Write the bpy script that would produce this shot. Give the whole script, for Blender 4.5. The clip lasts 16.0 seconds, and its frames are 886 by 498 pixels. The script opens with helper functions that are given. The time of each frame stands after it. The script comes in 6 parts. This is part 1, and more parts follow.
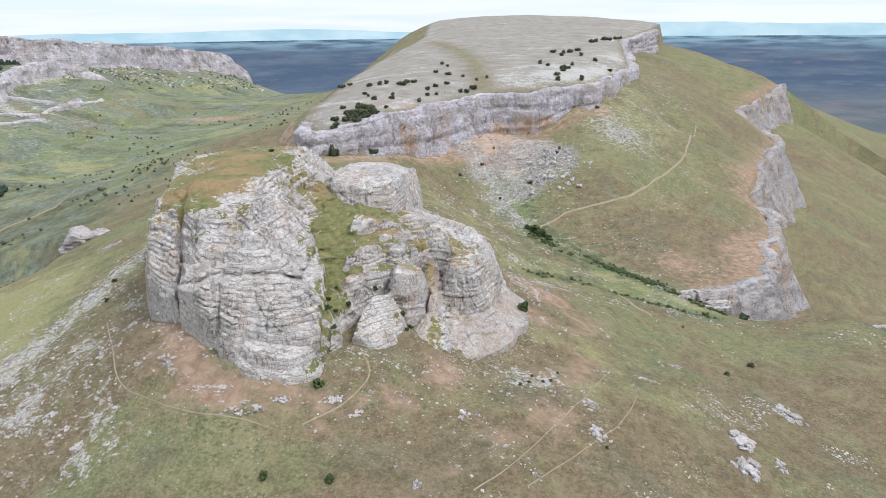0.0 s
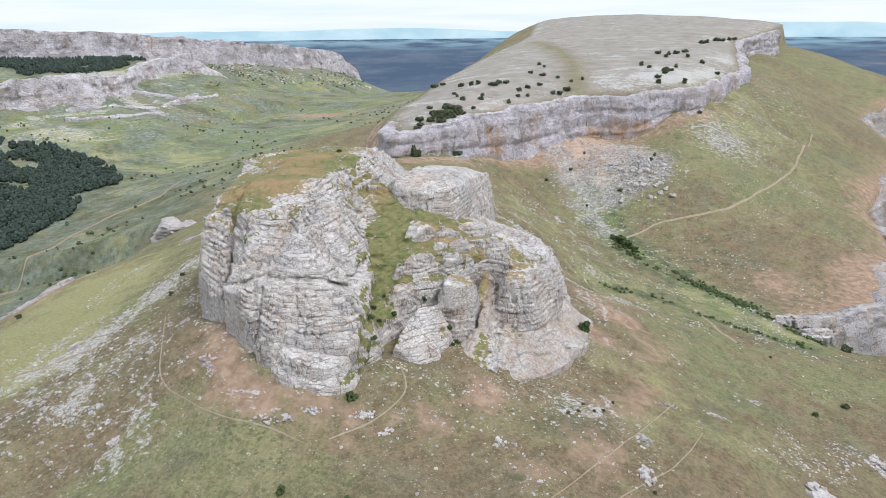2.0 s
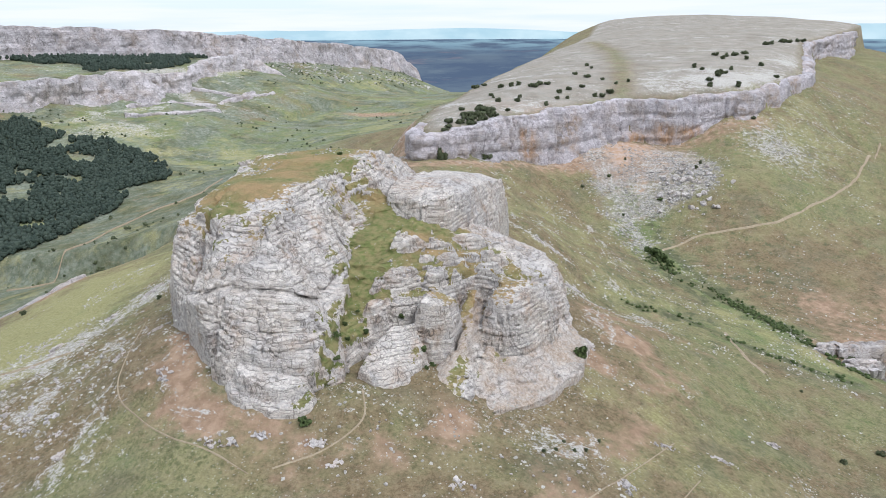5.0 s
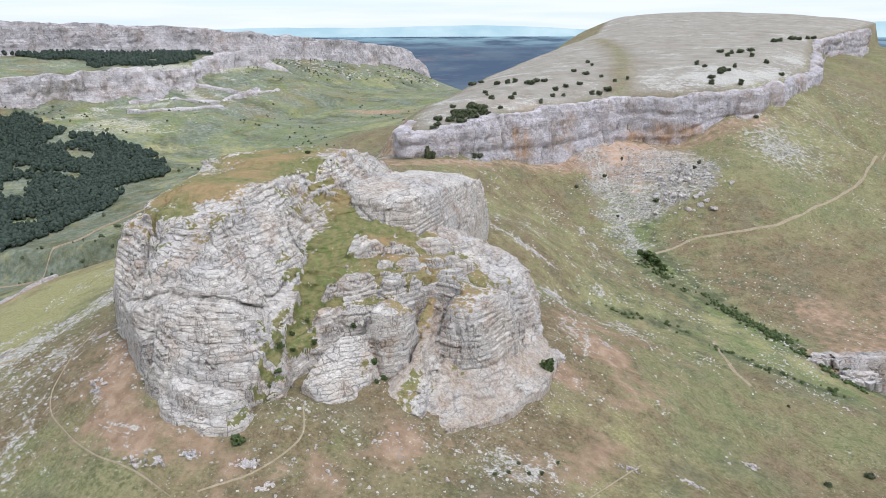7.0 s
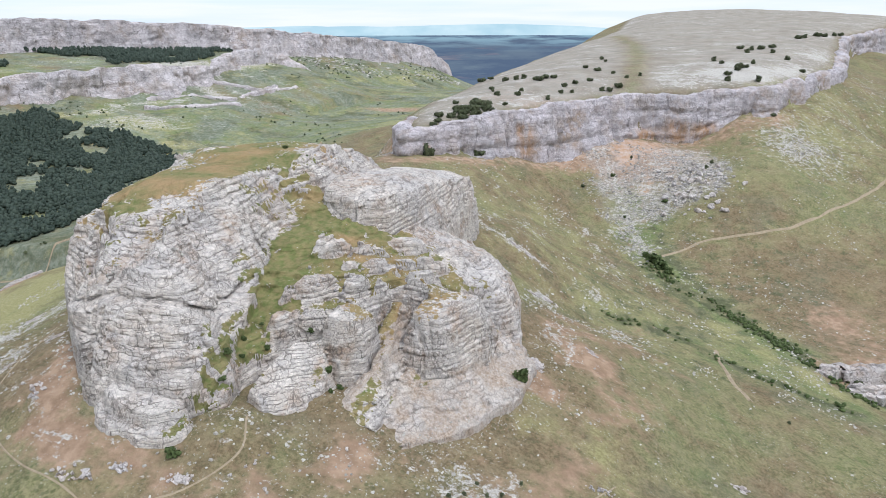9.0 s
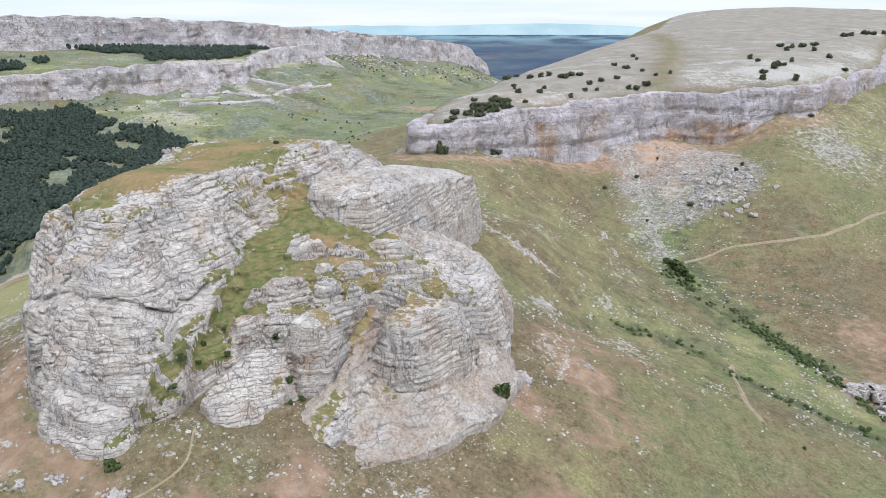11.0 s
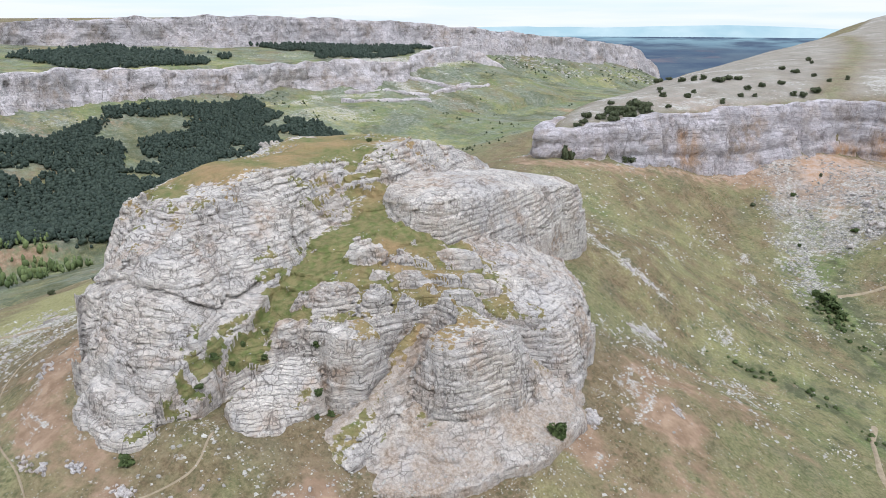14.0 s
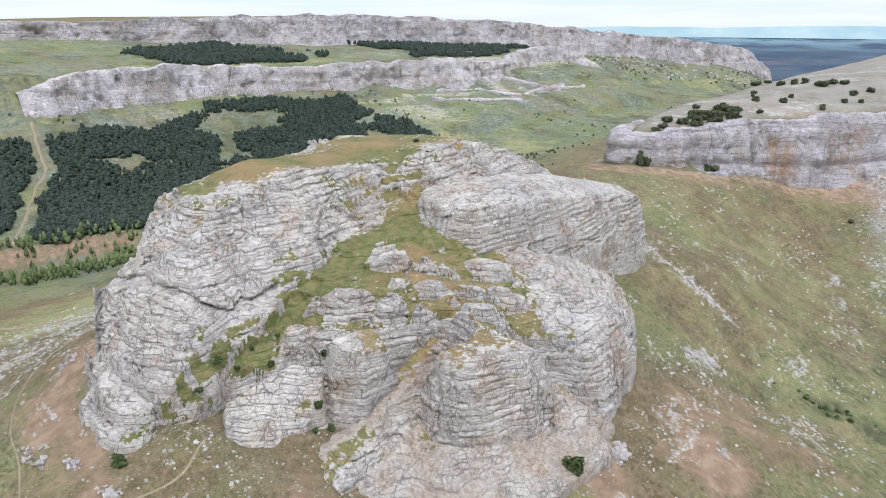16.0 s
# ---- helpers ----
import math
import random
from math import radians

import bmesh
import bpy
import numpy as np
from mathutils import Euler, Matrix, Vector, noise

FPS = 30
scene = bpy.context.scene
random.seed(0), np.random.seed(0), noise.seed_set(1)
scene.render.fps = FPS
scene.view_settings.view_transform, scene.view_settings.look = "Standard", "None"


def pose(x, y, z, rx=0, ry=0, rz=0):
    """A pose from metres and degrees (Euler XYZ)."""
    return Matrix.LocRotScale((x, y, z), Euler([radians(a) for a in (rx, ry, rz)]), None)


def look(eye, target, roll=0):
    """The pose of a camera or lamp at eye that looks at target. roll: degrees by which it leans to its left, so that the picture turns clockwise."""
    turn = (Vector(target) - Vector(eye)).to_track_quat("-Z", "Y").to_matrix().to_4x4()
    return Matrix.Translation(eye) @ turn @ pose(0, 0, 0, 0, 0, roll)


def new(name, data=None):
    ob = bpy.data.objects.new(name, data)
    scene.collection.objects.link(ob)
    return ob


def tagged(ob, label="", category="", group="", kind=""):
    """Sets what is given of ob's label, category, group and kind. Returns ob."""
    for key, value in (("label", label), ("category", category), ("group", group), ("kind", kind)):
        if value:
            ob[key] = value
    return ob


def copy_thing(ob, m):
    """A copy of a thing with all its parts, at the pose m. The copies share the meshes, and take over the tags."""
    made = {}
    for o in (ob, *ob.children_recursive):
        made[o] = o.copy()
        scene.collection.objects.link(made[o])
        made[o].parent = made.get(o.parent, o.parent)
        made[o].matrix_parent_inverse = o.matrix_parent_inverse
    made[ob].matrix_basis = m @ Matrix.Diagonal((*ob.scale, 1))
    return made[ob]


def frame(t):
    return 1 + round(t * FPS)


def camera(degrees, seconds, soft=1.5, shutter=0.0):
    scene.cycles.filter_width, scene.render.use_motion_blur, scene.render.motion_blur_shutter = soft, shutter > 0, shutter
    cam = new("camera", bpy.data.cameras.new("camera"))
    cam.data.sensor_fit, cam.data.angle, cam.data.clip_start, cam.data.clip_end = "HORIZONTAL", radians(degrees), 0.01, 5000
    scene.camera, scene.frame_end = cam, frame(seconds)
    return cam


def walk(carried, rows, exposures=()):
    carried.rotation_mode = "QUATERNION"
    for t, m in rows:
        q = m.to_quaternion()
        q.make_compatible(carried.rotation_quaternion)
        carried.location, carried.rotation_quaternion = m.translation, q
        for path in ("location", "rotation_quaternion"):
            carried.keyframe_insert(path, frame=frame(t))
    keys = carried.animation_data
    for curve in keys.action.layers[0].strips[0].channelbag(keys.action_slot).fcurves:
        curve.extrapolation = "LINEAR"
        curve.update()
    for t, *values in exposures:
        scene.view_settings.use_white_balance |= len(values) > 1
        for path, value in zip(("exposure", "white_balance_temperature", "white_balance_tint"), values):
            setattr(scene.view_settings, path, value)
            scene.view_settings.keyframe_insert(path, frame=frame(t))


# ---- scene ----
cam = camera(63.7, 16.0, soft=0.8)
METRES, EYE, TILT, LEAN, TURN = 110.0, 90.0, -17.5, 0.7, 0.0
ROWS = [
    (0.0, 0.0, 0.0, 0.0, 0.0, 0.0, 0.0),
    (0.5, 0.0216, 0.0196, 0.0059, 1.98, 0.01, -0.67),
    (1.0, 0.0454, 0.0386, 0.0123, 4.75, -0.06, -1.58),
    (1.5, 0.0692, 0.0581, 0.0188, 6.65, -0.15, -2.22),
    (2.0, 0.0922, 0.0781, 0.0253, 8.2, -0.25, -2.74),
    (2.5, 0.1145, 0.0987, 0.0319, 9.32, -0.3, -3.13),
    (3.0, 0.1362, 0.1196, 0.0385, 10.45, -0.36, -3.51),
    (3.5, 0.1577, 0.1411, 0.044, 11.56, -0.42, -3.89),
    (6.0, 0.2579, 0.2579, 0.0703, 13.6, -0.65, -4.7),
    (6.5, 0.2767, 0.2823, 0.0757, 13.88, -0.73, -4.81),
    (7.0, 0.2952, 0.3069, 0.0811, 14.2, -0.82, -4.92),
    (7.5, 0.3136, 0.3316, 0.0864, 14.54, -0.88, -5.01),
    (8.0, 0.3319, 0.3572, 0.0889, 14.87, -0.92, -5.12),
    (10.5, 0.4197, 0.4914, 0.1015, 18.63, -1.36, -6.31),
    (11.0, 0.4361, 0.5176, 0.107, 19.37, -1.43, -6.54),
    (11.5, 0.4513, 0.5431, 0.1128, 20.82, -1.56, -6.98),
    (12.0, 0.4669, 0.5692, 0.1185, 22.8, -1.79, -7.58),
    (12.5, 0.4824, 0.5953, 0.1242, 24.78, -2.03, -8.16),
    (13.0, 0.4979, 0.622, 0.1301, 26.25, -2.21, -8.59),
    (13.5, 0.5092, 0.6489, 0.1354, 27.92, -2.46, -9.08),
    (14.0, 0.523, 0.6757, 0.1427, 32.35, -3.23, -10.26),
    (14.5, 0.5363, 0.7036, 0.1507, 35.88, -3.91, -11.2),
    (15.0, 0.548, 0.7316, 0.1585, 37.85, -4.3, -11.71),
    (15.5, 0.5584, 0.7603, 0.1661, 39.22, -4.58, -12.06),
    (16.0, 0.567, 0.7892, 0.1736, 40.26, -4.81, -12.3),
]
walk(cam, [(t, pose(0, 0, EYE, TILT, LEAN, TURN) @ pose(METRES * x, METRES * y, METRES * z, 90 + pitch, roll, yaw)) for t, x, y, z, yaw, pitch, roll in ROWS])


# ---- sky, sun, exposure ----
world = bpy.data.worlds.new("sky")
scene.world = world
world.use_nodes = True
wn, wl = world.node_tree.nodes, world.node_tree.links
wn.clear()
sky = wn.new("ShaderNodeTexSky")
sky.sky_type, sky.sun_disc = "NISHITA", False
SUN_HEIGHT, SUN_WAY = 52.0, 125.0
sky.sun_elevation, sky.sun_rotation = radians(SUN_HEIGHT), radians(SUN_WAY)
sky.air_density, sky.dust_density = 1.0, 1.2
coords = wn.new("ShaderNodeTexCoord")
flat = wn.new("ShaderNodeMapping")
flat.inputs["Scale"].default_value = (1.6, 1.6, 26.0)
veil = wn.new("ShaderNodeTexNoise")
veil.inputs["Scale"].default_value, veil.inputs["Detail"].default_value = 2.2, 6.0
ramp = wn.new("ShaderNodeMapRange")
ramp.inputs["From Min"].default_value, ramp.inputs["From Max"].default_value = 0.38, 0.58
ramp.inputs["To Min"].default_value, ramp.inputs["To Max"].default_value = 0.3, 1.0
dim = wn.new("ShaderNodeMix")
dim.data_type, dim.blend_type = "RGBA", "MULTIPLY"
dim.inputs[0].default_value = 1.0
dim.inputs[7].default_value = (0.16, 0.16, 0.16, 1)
cover = wn.new("ShaderNodeMix")
cover.data_type = "RGBA"
cover.inputs[7].default_value = (0.9, 0.935, 0.97, 1)
back = wn.new("ShaderNodeBackground")
back.inputs["Strength"].default_value = 1.0
out = wn.new("ShaderNodeOutputWorld")
split = wn.new("ShaderNodeSeparateXYZ")
lift = wn.new("ShaderNodeMapRange")
lift.inputs["From Min"].default_value, lift.inputs["From Max"].default_value = 0.02, 0.7
lift.inputs["To Min"].default_value, lift.inputs["To Max"].default_value = 0.0, 1.0
dome = wn.new("ShaderNodeMix")
dome.data_type = "RGBA"
dome.inputs[6].default_value, dome.inputs[7].default_value = (0.7, 0.745, 0.795, 1), (1.0, 1.06, 1.165, 1)
wl.new(coords.outputs["Generated"], split.inputs[0])
wl.new(split.outputs["Z"], lift.inputs["Value"])
wl.new(lift.outputs["Result"], dome.inputs[0])
wl.new(dome.outputs[2], cover.inputs[7])
wl.new(coords.outputs["Generated"], flat.inputs["Vector"])
wl.new(flat.outputs["Vector"], veil.inputs["Vector"])
wl.new(veil.outputs["Fac"], ramp.inputs["Value"])
wl.new(sky.outputs["Color"], dim.inputs[6])
gap = wn.new("ShaderNodeMix")
gap.data_type = "RGBA"
gap.inputs[0].default_value = 0.85
gap.inputs[7].default_value = (0.56, 0.7, 0.86, 1)
wl.new(dim.outputs[2], gap.inputs[6])
wl.new(gap.outputs[2], cover.inputs[6])
wl.new(ramp.outputs["Result"], cover.inputs[0])
wl.new(cover.outputs[2], back.inputs["Color"])
wl.new(back.outputs["Background"], out.inputs["Surface"])

sun = new("sun", bpy.data.lights.new("sun", "SUN"))
sun.data.energy, sun.data.angle, sun.data.color = 1.6, radians(10), (0.985, 0.98, 0.985)
a, e = radians(SUN_WAY), radians(SUN_HEIGHT)
sun.matrix_world = look((0, 0, 500), (-math.sin(a) * math.cos(e), -math.cos(a) * math.cos(e), 500 - math.sin(e)))
scene.view_settings.exposure = 0.42


# ---- noise and plan helpers ----
TABLES = {}


def lattice(seed):
    if seed not in TABLES:
        TABLES[seed] = np.random.RandomState(seed).rand(32, 32, 32).astype(np.float32) * 2 - 1
    return TABLES[seed]


def vnoise(x, y, z=0.0, seed=0):
    """Smooth noise from -1 to 1 with features about one unit wide."""
    x, y, z = np.broadcast_arrays(np.asarray(x, np.float32), np.asarray(y, np.float32), np.asarray(z, np.float32))
    tab = lattice(seed)
    fx, fy, fz = np.floor(x), np.floor(y), np.floor(z)
    i, j, k = fx.astype(np.int32) & 31, fy.astype(np.int32) & 31, fz.astype(np.int32) & 31
    u, v, w = x - fx, y - fy, z - fz
    u, v, w = u * u * (3 - 2 * u), v * v * (3 - 2 * v), w * w * (3 - 2 * w)
    i1, j1, k1 = (i + 1) & 31, (j + 1) & 31, (k + 1) & 31
    a0 = tab[i, j, k] * (1 - u) + tab[i1, j, k] * u
    a1 = tab[i, j1, k] * (1 - u) + tab[i1, j1, k] * u
    b0 = tab[i, j, k1] * (1 - u) + tab[i1, j, k1] * u
    b1 = tab[i, j1, k1] * (1 - u) + tab[i1, j1, k1] * u
    return (a0 * (1 - v) + a1 * v) * (1 - w) + (b0 * (1 - v) + b1 * v) * w


def fbm(x, y, z=0.0, octaves=4, seed=0):
    total, amp, norm = 0.0, 1.0, 0.0
    for o in range(octaves):
        f = 2.03 ** o
        total = total + amp * vnoise(np.asarray(x) * f + 7.3 * o, np.asarray(y) * f + 3.1 * o, np.asarray(z) * f, seed + o)
        norm += amp
        amp *= 0.5
    return total / norm * 1.6


def smooth(lo, hi, v):
    t = np.clip((np.asarray(v, float) - lo) / (hi - lo), 0, 1)
    return t * t * (3 - 2 * t)


def inside(poly, X, Y):
    """Signed distance to a closed outline, positive inside."""
    X, Y = np.asarray(X, float), np.asarray(Y, float)
    d = np.full(X.shape, 1e9)
    odd = np.zeros(X.shape, bool)
    n = len(poly)
    for i in range(n):
        (x0, y0), (x1, y1) = poly[i], poly[(i + 1) % n]
        ex, ey = x1 - x0, y1 - y0
        t = np.clip(((X - x0) * ex + (Y - y0) * ey) / (ex * ex + ey * ey), 0, 1)
        d = np.minimum(d, np.hypot(X - x0 - t * ex, Y - y0 - t * ey))
        if y0 != y1:
            odd ^= ((y0 > Y) != (y1 > Y)) & (X < (x1 - x0) * (Y - y0) / (y1 - y0) + x0)
    return np.where(odd, d, -d)


def off_line(line, X, Y):
    """Distance to an open line in plan."""
    X, Y = np.asarray(X, float), np.asarray(Y, float)
    d = np.full(X.shape, 1e9)
    for (x0, y0), (x1, y1) in zip(line, line[1:]):
        ex, ey = x1 - x0, y1 - y0
        t = np.clip(((X - x0) * ex + (Y - y0) * ey) / (ex * ex + ey * ey), 0, 1)
        d = np.minimum(d, np.hypot(X - x0 - t * ex, Y - y0 - t * ey))
    return d


def blob(X, Y, x, y, r, rr=None):
    return np.exp(-((np.asarray(X) - x) ** 2 / r ** 2 + (np.asarray(Y) - y) ** 2 / (rr or r) ** 2))


def resample(points, step):
    """Points along a smooth curve (Catmull-Rom) through the given ones, about step apart in plan."""
    p = np.array(points, float)
    p = np.vstack([2 * p[0] - p[1], p, 2 * p[-1] - p[-2]])
    rows = []
    for i in range(1, len(p) - 2):
        n = max(2, int(np.hypot(*(p[i + 1] - p[i])[:2]) / step))
        t = (np.arange(n) / n)[:, None]
        a, b, c, d = p[i - 1], p[i], p[i + 1], p[i + 2]
        rows.append(0.5 * (2 * b + (c - a) * t + (2 * a - 5 * b + 4 * c - d) * t ** 2 + (3 * b - a - 3 * c + d) * t ** 3))
    rows.append(p[-2][None])
    return np.vstack(rows)


def mesh_from(name, verts, faces, material=None, smoothed=True, attributes=()):
    me = bpy.data.meshes.new(name)
    verts, faces = np.asarray(verts, np.float32), np.asarray(faces, np.int32)
    k = faces.shape[1]
    me.vertices.add(len(verts))
    me.vertices.foreach_set("co", verts.ravel())
    me.loops.add(faces.size)
    me.loops.foreach_set("vertex_index", faces.ravel())
    me.polygons.add(len(faces))
    me.polygons.foreach_set("loop_start", np.arange(0, faces.size, k, dtype=np.int32))
    me.update(calc_edges=True)
    me.polygons.foreach_set("use_smooth", np.full(len(faces), smoothed))
    for key, values in dict(attributes).items():
        layer = me.attributes.new(key, "FLOAT", "POINT")
        layer.data.foreach_set("value", np.asarray(values, np.float32).ravel())
    if material:
        me.materials.append(material)
    return me


def grid_faces(rows, cols):
    i = np.arange(rows * cols).reshape(rows, cols)
    return np.stack([i[:-1, :-1], i[:-1, 1:], i[1:, 1:], i[1:, :-1]], -1).reshape(-1, 4)


def part(name, me, parent, label=""):
    ob = new(name, me)
    ob.parent = parent
    return tagged(ob, label)


# ---- materials ----
class Nodes:
    """A short way to write node materials."""

    def __init__(self, name, rough=0.9, spec=0.2):
        self.mat = bpy.data.materials.new(name)
        self.mat.use_nodes = True
        self.nodes, self.links = self.mat.node_tree.nodes, self.mat.node_tree.links
        self.bsdf = self.nodes["Principled BSDF"]
        self.bsdf.inputs["Roughness"].default_value = rough
        self.bsdf.inputs["Specular IOR Level"].default_value = spec
        self.where = self.nodes.new("ShaderNodeNewGeometry").outputs["Position"]

    def put(self, socket, value):
        if isinstance(value, (int, float)):
            socket.default_value = value
        elif isinstance(value, tuple):
            socket.default_value = (*value, 1) if len(value) == 3 and socket.type == "RGBA" else value
        else:
            self.links.new(value, socket)

    def noise(self, size, detail=5, stretch=(1, 1, 1), rough=0.55, warp=0.0):
        m = self.nodes.new("ShaderNodeMapping")
        m.inputs["Scale"].default_value = tuple(s / size for s in stretch)
        self.put(m.inputs["Vector"], self.where)
        n = self.nodes.new("ShaderNodeTexNoise")
        n.inputs["Scale"].default_value, n.inputs["Detail"].default_value = 1.0, detail
        n.inputs["Roughness"].default_value, n.inputs["Distortion"].default_value = rough, warp
        self.put(n.inputs["Vector"], m.outputs["Vector"])
        return n.outputs["Fac"]

    def cells(self, size, stretch=(1, 1, 1), feature="DISTANCE_TO_EDGE", warp=0.0):
        m = self.nodes.new("ShaderNodeMapping")
        m.inputs["Scale"].default_value = tuple(s / size for s in stretch)
        at = self.where
        if warp:
            w = self.nodes.new("ShaderNodeTexNoise")
            w.inputs["Scale"].default_value, w.inputs["Detail"].default_value = 1.2 / size, 3.0
            self.put(w.inputs["Vector"], self.where)
            shift = self.nodes.new("ShaderNodeVectorMath")
            shift.operation = "MULTIPLY_ADD"
            self.put(shift.inputs[0], w.outputs["Color"])
            shift.inputs[1].default_value = (warp * size * 2,) * 3
            self.put(shift.inputs[2], self.where)
            at = shift.outputs[0]
        self.put(m.inputs["Vector"], at)
        n = self.nodes.new("ShaderNodeTexVoronoi")
        n.feature = feature
        n.inputs["Scale"].default_value = 1.0
        self.put(n.inputs["Vector"], m.outputs["Vector"])
        return n.outputs["Distance"]

    def span(self, value, lo, hi, a=0.0, b=1.0):
        n = self.nodes.new("ShaderNodeMapRange")
        self.put(n.inputs["Value"], value)
        for key, v in (("From Min", lo), ("From Max", hi), ("To Min", a), ("To Max", b)):
            n.inputs[key].default_value = v
        return n.outputs["Result"]

    def math(self, how, a, b=0.0):
        n = self.nodes.new("ShaderNodeMath")
        n.operation = how
        self.put(n.inputs[0], a)
        self.put(n.inputs[1], b)
        return n.outputs[0]

    def mix(self, fac, a, b, how="MIX"):
        n = self.nodes.new("ShaderNodeMix")
        n.data_type, n.blend_type = "RGBA", how
        self.put(n.inputs[0], fac)
        self.put(n.inputs[6], a)
        self.put(n.inputs[7], b)
        return n.outputs[2]

    def given(self, key):
        n = self.nodes.new("ShaderNodeAttribute")
        n.attribute_name = key
        return n.outputs["Fac"]

    def upward(self):
        n = self.nodes.new("ShaderNodeSeparateXYZ")
        g = self.nodes.new("ShaderNodeNewGeometry")
        self.links.new(g.outputs["Normal"], n.inputs[0])
        return n.outputs["Z"]

    def random(self, island=False):
        if island:
            return self.nodes.new("ShaderNodeNewGeometry").outputs["Random Per Island"]
        return self.nodes.new("ShaderNodeObjectInfo").outputs["Random"]

    def done(self, colour, height=None, distance=0.3, strength=0.6):
        self.put(self.bsdf.inputs["Base Color"], colour)
        if height is not None:
            b = self.nodes.new("ShaderNodeBump")
            b.inputs["Strength"].default_value, b.inputs["Distance"].default_value = strength, distance
            self.put(b.inputs["Height"], height)
            self.links.new(b.outputs["Normal"], self.bsdf.inputs["Normal"])
        return self.mat


def limestone(name, scale=1.0, warm=0.0, turf=False, pale=1.0, block=(2.0, 1.0), cool=1.0, joint=0.62):
    """Grey bedded limestone with lichen, rusty stains and dark joints between blocks; block: length in metres, height in beds."""
    n = Nodes(name, 0.92, 0.15)
    big = n.noise(14 * scale, 4)
    fine = n.noise(0.8 * scale, 8, (1, 1, 1.5), rough=0.82)
    colour = n.mix(n.span(fine, 0.39, 0.61), tuple(v * pale for v in (0.466, 0.434, 0.426 * cool)), tuple(v * pale for v in (0.772, 0.71, 0.689 * cool)))
    colour = n.mix(n.span(big, 0.42, 0.62), colour, n.mix(0.35, colour, (0.36, 0.355, 0.385)))
    colour = n.mix(n.span(n.noise(2.8 * scale, 5, rough=0.7), 0.5, 0.64, 0, 0.4), colour, (0.34, 0.325, 0.335))
    rust = n.math("MULTIPLY", n.span(n.noise(9 * scale, 5), 0.5, 0.64), n.span(n.noise(1.6 * scale, 4), 0.38, 0.6))
    colour = n.mix(n.math("MULTIPLY", rust, 0.6 + warm), colour, (0.45, 0.335, 0.26))
    blush = n.math("ADD", n.span(n.noise(6 * scale, 5, rough=0.7), 0.5, 0.64, 0, 0.4), n.math("MULTIPLY", n.given("earthy"), n.span(n.noise(1.1, 6, rough=0.75), 0.3, 0.56, 0.3, 0.95)))
    colour = n.mix(blush, colour, n.mix(n.span(n.noise(0.5, 6, rough=0.75), 0.4, 0.6), (0.3, 0.225, 0.17), (0.53, 0.44, 0.37)))
    orange = n.math("MULTIPLY", n.given("stain"), n.span(n.noise(2.0 * scale, 6, (1, 1, 0.3), 0.7), 0.36, 0.58))
    colour = n.mix(n.math("MULTIPLY", orange, 0.8), colour, (0.5, 0.27, 0.12))
    streak = n.noise(2.4 * scale, 5, (1.2, 1.2, 0.12))
    colour = n.mix(n.span(streak, 0.56, 0.7, 0, 0.3), colour, (0.22, 0.22, 0.23))
    # thin seams between the beds, upright joints that end at them, long cracks
    axes = n.nodes.new("ShaderNodeSeparateXYZ")
    n.put(axes.inputs[0], n.where)
    level = n.math("ADD", n.given("bed"), n.span(n.noise(3.0 * scale, 5, rough=0.6), 0.25, 0.75, -0.3, 0.3))
    wander = n.span(n.noise(1.2 * scale, 4, rough=0.6), 0.2, 0.8, -0.35 * scale, 0.35 * scale)

    def seams(times, width, mask):
        f = n.math("FRACT", n.math("MULTIPLY", level, times))
        return n.math("MULTIPLY", n.span(n.math("ABSOLUTE", n.math("SUBTRACT", f, 0.5)), 0.5 - width * times, 0.497), mask)

    def joints(length, times, width):
        v = n.nodes.new("ShaderNodeCombineXYZ")
        n.put(v.inputs[0], n.math("DIVIDE", n.math("ADD", axes.outputs["X"], wander), length))
        n.put(v.inputs[1], n.math("DIVIDE", n.math("SUBTRACT", axes.outputs["Y"], wander), length))
        n.put(v.inputs[2], n.math("MULTIPLY", n.math("FLOOR", n.math("MULTIPLY", level, times)), 7.31))
        c = n.nodes.new("ShaderNodeTexVoronoi")
        c.feature = "DISTANCE_TO_EDGE"
        c.inputs["Scale"].default_value = 1.0
        n.put(c.inputs["Vector"], v.outputs[0])
        return n.span(c.outputs["Distance"], width * 0.3, width, 1, 0)

    patch = n.noise(4.5 * scale, 4, rough=0.6)
    main = seams(1.0, 0.06, n.span(n.noise(1.7 * scale, 5, rough=0.65), 0.4, 0.52, 0.05, 1))
    half = seams(2.3, 0.036, n.span(n.noise(1.3 * scale, 5, rough=0.65), 0.42, 0.54, 0, 0.9))
    tear = n.math("ABSOLUTE", n.math("SUBTRACT", n.noise(5.0 * scale, 4, (1, 1, 0.35), 0.55, 0.3), 0.5))
    tear = n.math("MULTIPLY", n.span(tear, 0.003, 0.012, 1, 0), n.span(n.noise(7 * scale, 3), 0.45, 0.55))
    upright = n.math("MULTIPLY", joints(block[0] * 1.2 * scale, 1.0, 0.03), n.span(n.noise(3.7 * scale, 4), 0.46, 0.58))
    short = n.math("MULTIPLY", joints(block[0] * 0.6 * scale, 2.3, 0.05), n.span(patch, 0.42, 0.58, 0, 0.8))
    crack = n.math("MAXIMUM", n.math("MAXIMUM", main, half), n.math("MAXIMUM", n.math("MAXIMUM", upright, short), tear))
    crack = n.math("MULTIPLY", crack, n.span(n.given("earthy"), 0, 1, 1, 0.35))
    colour = n.mix(n.math("MULTIPLY", crack, joint), colour, (0.115, 0.096, 0.088))
